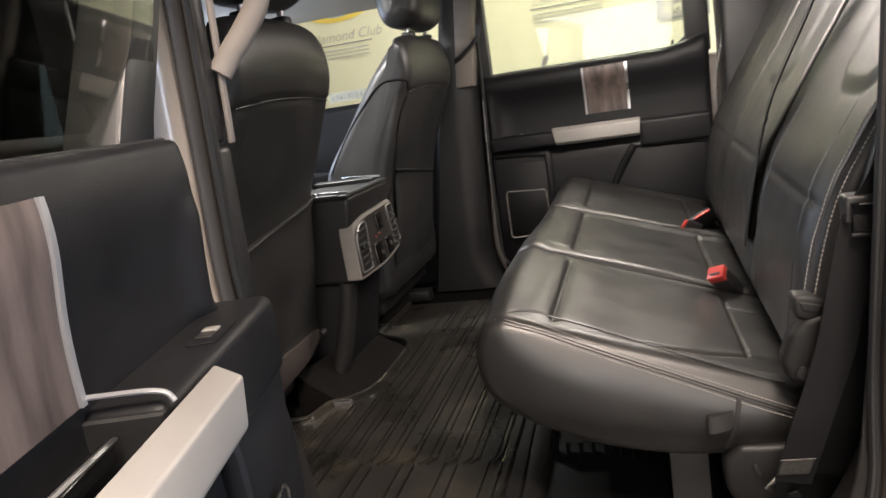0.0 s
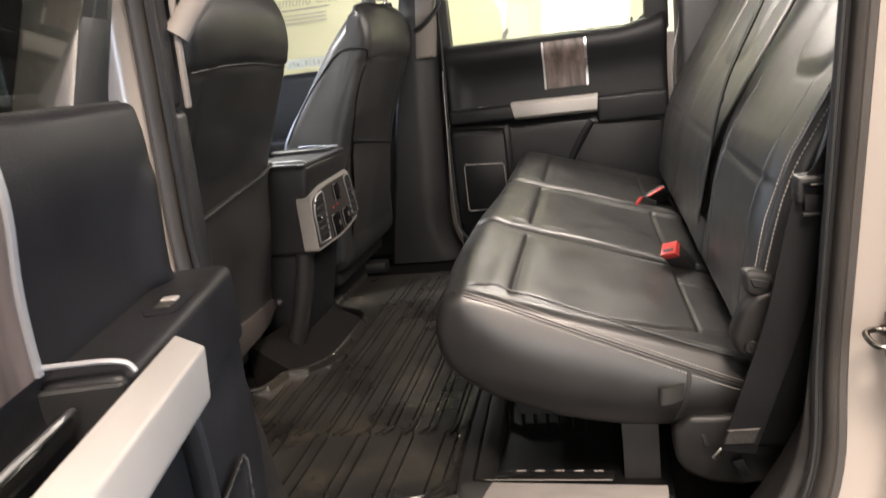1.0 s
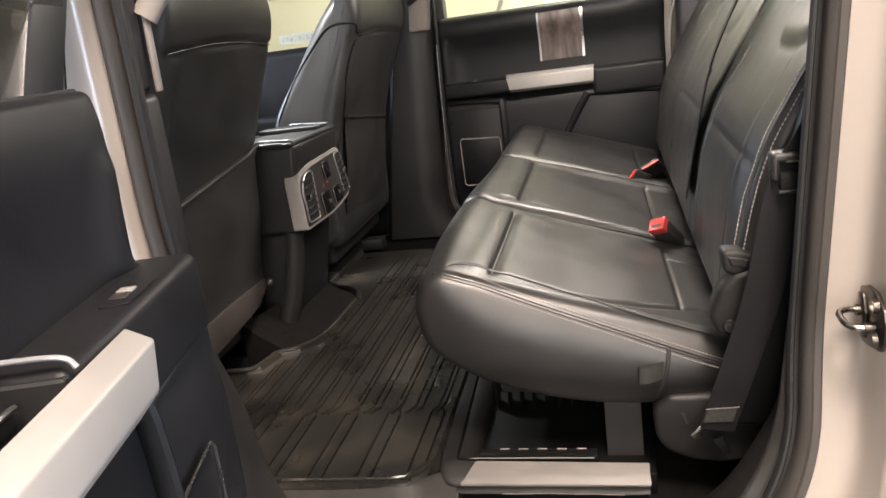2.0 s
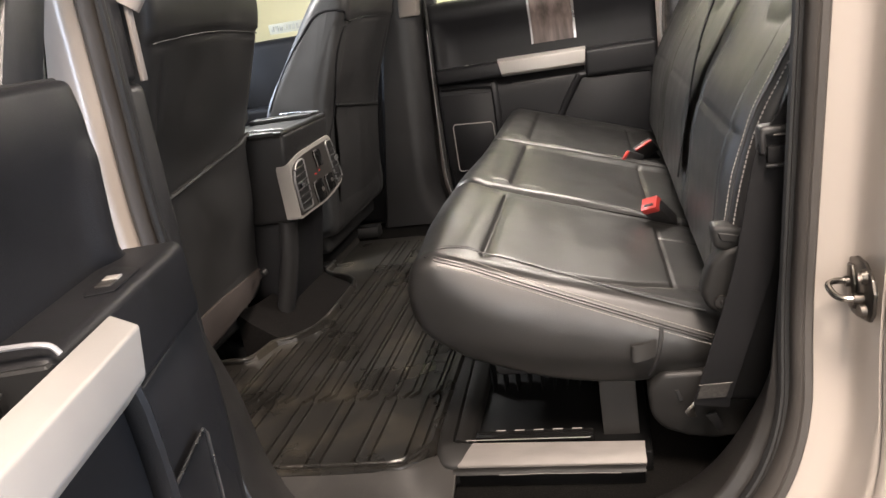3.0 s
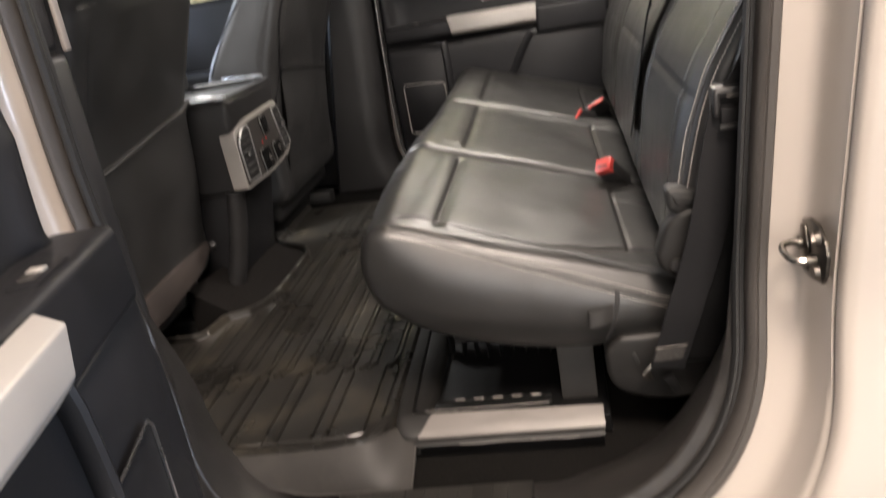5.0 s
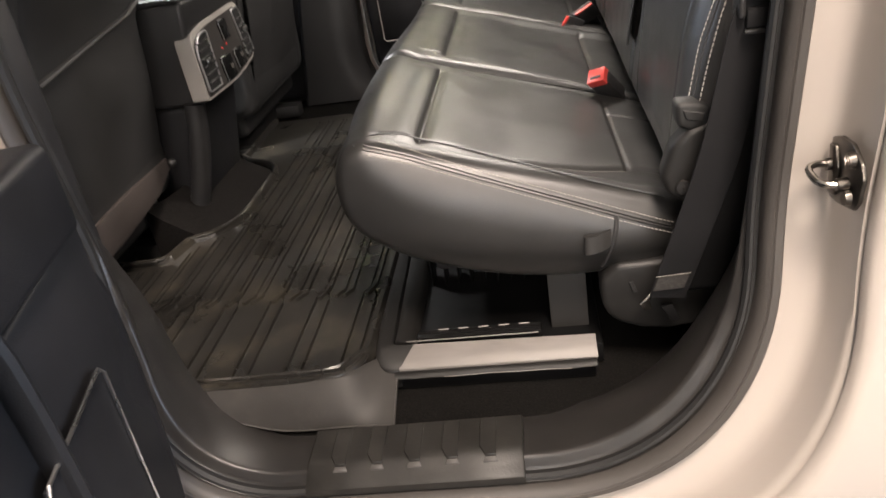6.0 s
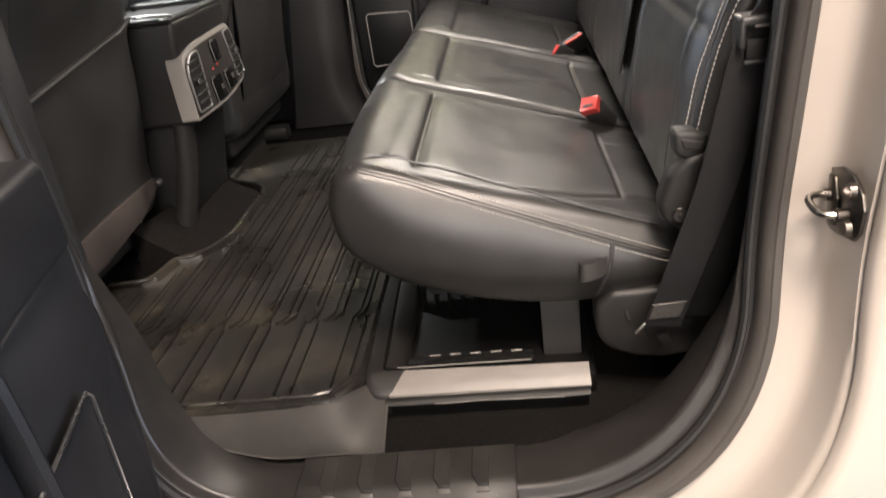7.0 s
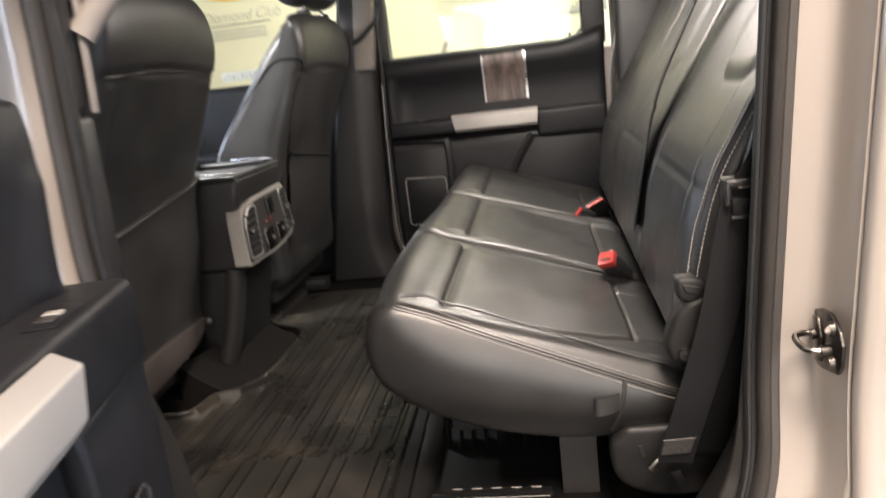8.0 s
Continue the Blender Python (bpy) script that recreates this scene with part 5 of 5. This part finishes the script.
    if not flip:
        part("cable", put(tube(spline([(-0.60, 0.21, -0.02), (-0.575, 0.215, 0.02), (-0.565, 0.205, 0.045), (-0.575, 0.19, 0.07)], 6), 0.0022, 6)), SATIN, s, "thin bright cable")
    if not flip:
        part("lower_flap", put(slab([(-0.524, 0.11, 0.150), (-0.524, 0.30, 0.160), (-0.524, 0.505, 0.162), (-0.524, 0.515, 0.140), (-0.524, 0.43, 0.108), (-0.524, 0.28, 0.092), (-0.524, 0.12, 0.085)], (-1, 0, 0), 0.012, 0.004, 2)), FLAP, s, "brownish fabric lower flap")
    return s


FLAP = mat("brown_fabric", (0.038, 0.030, 0.027), 0.8, scale=500, bump=0.3)
front_seat(False)
front_seat(True)
# ---- centre console ----
con = thing("centre_console", (-0.6, 0.69, -0.05), "black centre console with a silver rear vent bezel", "console")
CX, CY0, CY1 = -0.403, 0.517, 0.828
part("body", slab([(CX - 0.016, CY0 + 0.020, 0.250), (CX - 0.012, CY0 + 0.020, 0.400), (CX - 0.004, CY0 + 0.020, 0.455), (-0.60, CY0 + 0.020, 0.455), (-1.15, CY0 + 0.020, 0.440), (-1.15, CY0 + 0.020, 0.250)], (0, 1, 0), CY1 - CY0 - 0.030, 0.012, 3), PLASTIC, con)
part("lower_body", slab([(-0.448, CY0 + 0.035, 0.255), (-0.492, CY0 + 0.035, 0.05), (-0.512, CY0 + 0.035, -0.05), (-1.15, CY0 + 0.035, -0.05), (-1.15, CY0 + 0.035, 0.255)], (0, 1, 0), CY1 - CY0 - 0.07, 0.018, 3), PLASTIC_SOFT, con)
part("side_rail", tube(spline([(-0.448, CY0 + 0.026, 0.255), (-0.462, CY0 + 0.022, 0.17), (-0.490, CY0 + 0.016, 0.07), (-0.512, CY0 + 0.010, 0.012), (-0.545, CY0 - 0.004, -0.055)], 6), 0.022, 12, flat=0.8), PLASTIC, con)


def fillet(points, radii, n=5):
    """Rounds each corner of a flat polygon by a quadratic curve that starts its radius away."""
    pts, out = [Vector(p) for p in points], []
    for i, p in enumerate(pts):
        a = p + (pts[i - 1] - p).normalized() * radii[i]
        b = p + (pts[(i + 1) % len(pts)] - p).normalized() * radii[i]
        out += [a * (1 - t) ** 2 + p * 2 * t * (1 - t) + b * t * t for t in [k / n for k in range(n + 1)]]
    return out


def face(y, z, out=0.0):
    """A point on the console's raked rear face."""
    return Vector((CX - 0.06 * (z - 0.27) + out, y, z))


FACE_OUT = [(0.517, 0.262), (0.531, 0.386), (0.600, 0.399), (0.815, 0.406), (0.832, 0.278), (0.70, 0.259)]
bz = part("bezel", slab(fillet([face(y, z) for y, z in FACE_OUT], (0.006, 0.022, 0.030, 0.026, 0.026, 0.05)), (-1, 0, 0), 0.034, 0.004, 3), SILVER, con, "satin silver vent bezel")
INNER = [(0.523, 0.268), (0.534, 0.376), (0.604, 0.391), (0.806, 0.397), (0.824, 0.284), (0.70, 0.266)]
part("face_plate", slab(fillet([face(y, z) for y, z in INNER], (0.006, 0.026, 0.030, 0.020, 0.022, 0.05)), (1, 0, 0), 0.0022, 0.0005, 1), SILVER_DARK, bz, "brownish grey face plate")


def vent(outline, radii, tab):
    edge = fillet([face(y, z, 0.0024) for y, z in outline], radii, 5)
    part("vent_opening", slab(edge, (1, 0, 0), 0.0012, 0.0004, 1), SEAL_DARK, bz, "dark air vent")
    part("vent_rim", tube([p + Vector((0.0016, 0, 0)) for p in edge], 0.0024, 8, True), SATIN, bz, "satin silver vent rim")
    lo, hi = min(y for y, _ in outline), max(y for y, _ in outline)
    for k in range(6):
        z = 0.289 + 0.0155 * k
        ins = 0.008 + 0.10 * max(0.0, z - 0.34)
        part("vent_slat", slab([face(lo + ins, z, 0.003), face(hi - 0.010, z + 0.002, 0.003), face(hi - 0.010, z + 0.006, 0.003), face(lo + ins, z + 0.004, 0.003)], (1, 0, 0), 0.005, 0.0008, 1), PLASTIC, bz)
    y, z = tab
    part("vent_tab", slab([face(y, z, 0.006), face(y + 0.022, z + 0.003, 0.006), face(y + 0.018, z + 0.014, 0.006), face(y - 0.001, z + 0.010, 0.006)], (1, 0, 0), 0.006, 0.002, 2), CHROME, bz, "chrome vent tab")


vent([(0.530, 0.276), (0.533, 0.362), (0.566, 0.384), (0.606, 0.384), (0.593, 0.274)], (0.006, 0.020, 0.016, 0.008, 0.006), (0.552, 0.325))
vent([(0.778, 0.288), (0.762, 0.392), (0.804, 0.394), (0.822, 0.292)], (0.006, 0.008, 0.014, 0.008), (0.790, 0.338))
for (ya, za), (yb, zb) in (((0.671, 0.347), (0.716, 0.387)), ((0.624, 0.270), (0.686, 0.320)), ((0.702, 0.278), (0.758, 0.318))):
    quad = [face(ya + 0.004, za, 0.002), face(ya, zb, 0.002), face(yb - 0.004, zb, 0.002), face(yb, za, 0.002)]
    part("button", slab(fillet(quad, [0.006] * 4, 3), (1, 0, 0), 0.0045, 0.0012, 2), GLOSS, bz, "gloss black button")
    part("button_rim", tube([face(ya + 0.005, za, 0.0055), face(ya + 0.001, zb - 0.006, 0.0055), face(ya + 0.004, zb, 0.0055), face(ya + 0.020, zb + 0.001, 0.0055)], 0.0013, 6), SATIN, bz, "thin silver rim")
for y, z in ((0.735, 0.296), (0.664, 0.289)):
    for k in (0, 1):
        part("legend", slab([face(y + 0.008 * k, z, 0.0066), face(y + 0.008 * k - 0.001, z + 0.010, 0.0066), face(y + 0.008 * k + 0.003, z + 0.010, 0.0066), face(y + 0.008 * k + 0.004, z, 0.0066)], (1, 0, 0), 0.0006, 0.0, 1), SILVER_MID, bz, "small grey printed legend")
for y, z in ((0.655, 0.333), (0.683, 0.336)):
    part("indicator", slab([face(y, z, 0.002), face(y + 0.004, z, 0.002), face(y + 0.004, z + 0.0035, 0.002), face(y, z + 0.0035, 0.002)], (1, 0, 0), 0.002, 0.0005, 1), LED, bz, "small red indicator lamp")
# open tray on top, with bright edges
part("tray_wall", box((CX - 0.030, CY0 + 0.012, 0.450), (CX - 0.006, CY1 - 0.014, 0.460), 0.004, 3), PLASTIC, con)
part("tray_wall", box((-0.60, CY0 + 0.012, 0.450), (CX - 0.026, CY0 + 0.040, 0.462), 0.004, 3), PLASTIC, con)
part("tray_wall", box((-0.60, CY1 - 0.060, 0.450), (CX - 0.026, CY1 - 0.014, 0.468), 0.004, 3), PLASTIC, con)
# shallow dark sheet, coloured for the shade of a deeper hollow
part("tray_mat", box((-0.60, CY0 + 0.040, 0.452), (CX - 0.030, CY1 - 0.060, 0.4565), 0.002, 1), SEAL_DARK, con, "dark sheet for the shade in the tray's hollow")
part("tray_edge", tube([(-0.500, 0.566, 0.464), (-0.415, 0.538, 0.464), (-0.407, 0.540, 0.461)], 0.0026, 8), CHROME, con, "bright tray edge")
part("tray_edge", tube([(-0.545, 0.846, 0.468), (-0.500, 0.820, 0.470), (-0.412, 0.776, 0.469)], 0.0026, 8), CHROME, con, "bright tray edge")
part("armrest_lid", box((-1.0, CY0 + 0.02, 0.455), (-0.60, CY1 - 0.03, 0.53), 0.03, 4), LEATHER_DARK, con)
kb = bmesh.new()
bmesh.ops.create_uvsphere(kb, u_segments=14, v_segments=8, radius=0.009, matrix=Matrix.Translation((-0.497, 0.468, 0.162)))
part("coat_hook", kb, PLASTIC, con, "rounded hook")

# ---- printed banner wall beyond the far windows ----
banner = thing("banner_wall", (0.0, 3.37, GROUND), "pale yellow printed banner wall with logos and lettering", "banner")
part("sheet", box((-2.25, 3.36, GROUND + 0.05), (2.6, 3.372, 2.2), 0.002, 1), BANNER, banner)


def letters(text, x, z, size, material, y=3.355, shear=0.0, bold=0.0):
    cu = bpy.data.curves.new("lettering", "FONT")
    cu.body, cu.size, cu.extrude, cu.shear, cu.offset = text, size, 0.001, shear, bold
    tmp = bpy.data.objects.new("lettering", cu)
    me = bpy.data.meshes.new_from_object(tmp)
    bpy.data.objects.remove(tmp)
    bm = bmesh.new()
    bm.from_mesh(me)
    bpy.data.meshes.remove(me)
    m = pose(x, y, z, 90)
    for v in bm.verts:
        v.co = m @ v.co
    return part("lettering", bm, material, banner, "printed words " + text.lower())


def oval(x, z, a, c, material, y):
    b = bmesh.new()
    ring = [(x + a * math.cos(k * math.tau / 48), y, z + c * math.sin(k * math.tau / 48)) for k in range(48)]
    slab(ring, (0, -1, 0), 0.002, 0.0, bm=b)
    return part("logo", b, material, banner, "plain oval logo")


for x in (-1.45, -0.05, 1.35):
    oval(x, 1.36, 0.30, 0.175, YELLOW_INK, 3.357)
    oval(x, 1.36, 0.265, 0.145, BLUE_INK, 3.354)
    oval(x, 1.36, 0.20, 0.085, BANNER, 3.351)
    letters("Diamond Club", x - 0.22, 1.075, 0.082, INK_PALE, shear=0.35)
    part("rule", box((x - 0.23, 3.353, 1.050), (x + 0.20, 3.357, 1.056), 0.0, 1), INK, banner)
    for k in range(3):
        part("text_line", box((x - 0.22, 3.354, 1.016 - 0.022 * k), (x + 0.17, 3.357, 1.026 - 0.022 * k), 0.0, 1), INK_PALE, banner, "unreadable small print")
part("notice_panel", box((0.405, 3.352, 0.870), (0.68, 3.357, 1.30), 0.0, 1), INK, banner, "dark framed notice panel")
part("notice_field", box((0.420, 3.349, 0.885), (0.665, 3.352, 1.285), 0.0, 1), INK_MID, banner)
letters("SERVICE", 0.445, 0.975, 0.050, BANNER, 3.346, bold=0.001)
letters("SUPPORT", 0.440, 0.915, 0.050, BANNER, 3.346, bold=0.001)
sticker = thing("window_sticker", (-0.05, 1.598, 0.70), "small dark leaf-shaped sticker on the far window", "sticker")
part("leaf", slab([(-0.062, 1.598, 0.692), (-0.052, 1.598, 0.720), (-0.036, 1.598, 0.732), (-0.034, 1.598, 0.715), (-0.048, 1.598, 0.694)], (0, -1, 0), 0.001, 0.0), INK, sticker)
ring = thing("belt_height_guide", (-0.30, 1.47, 0.77), "dark grey seat belt guide on the far centre pillar", "belt guide")
part("bar", tube(spline([(-0.330, 1.462, 0.752), (-0.305, 1.456, 0.762), (-0.275, 1.455, 0.785), (-0.245, 1.458, 0.815), (-0.238, 1.462, 0.85)], 6), 0.011, 10, flat=0.6), LEATHER_DARK, ring)
knob = thing("lock_knob", (0.371, 1.585, 0.685), "thin black door lock knob on the far window sill", "lock knob")
part("stem", tube([(0.371, 1.585, 0.672), (0.371, 1.585, 0.712)], 0.004, 10), PLASTIC, knob)
strip_ob = thing("window_label", (-0.80, 1.61, 0.69), "pale printed label along the front window bottom", "label")
part("paper", box((-0.86, 1.610, 0.682), (-0.70, 1.612, 0.716), 0.0, 1), INK_PALE, strip_ob)
for k in range(9):
    part("print_bar", box((-0.85 + 0.016 * k, 1.6085, 0.690), (-0.84 + 0.016 * k, 1.610, 0.708), 0.0, 1), INK_MID, strip_ob)
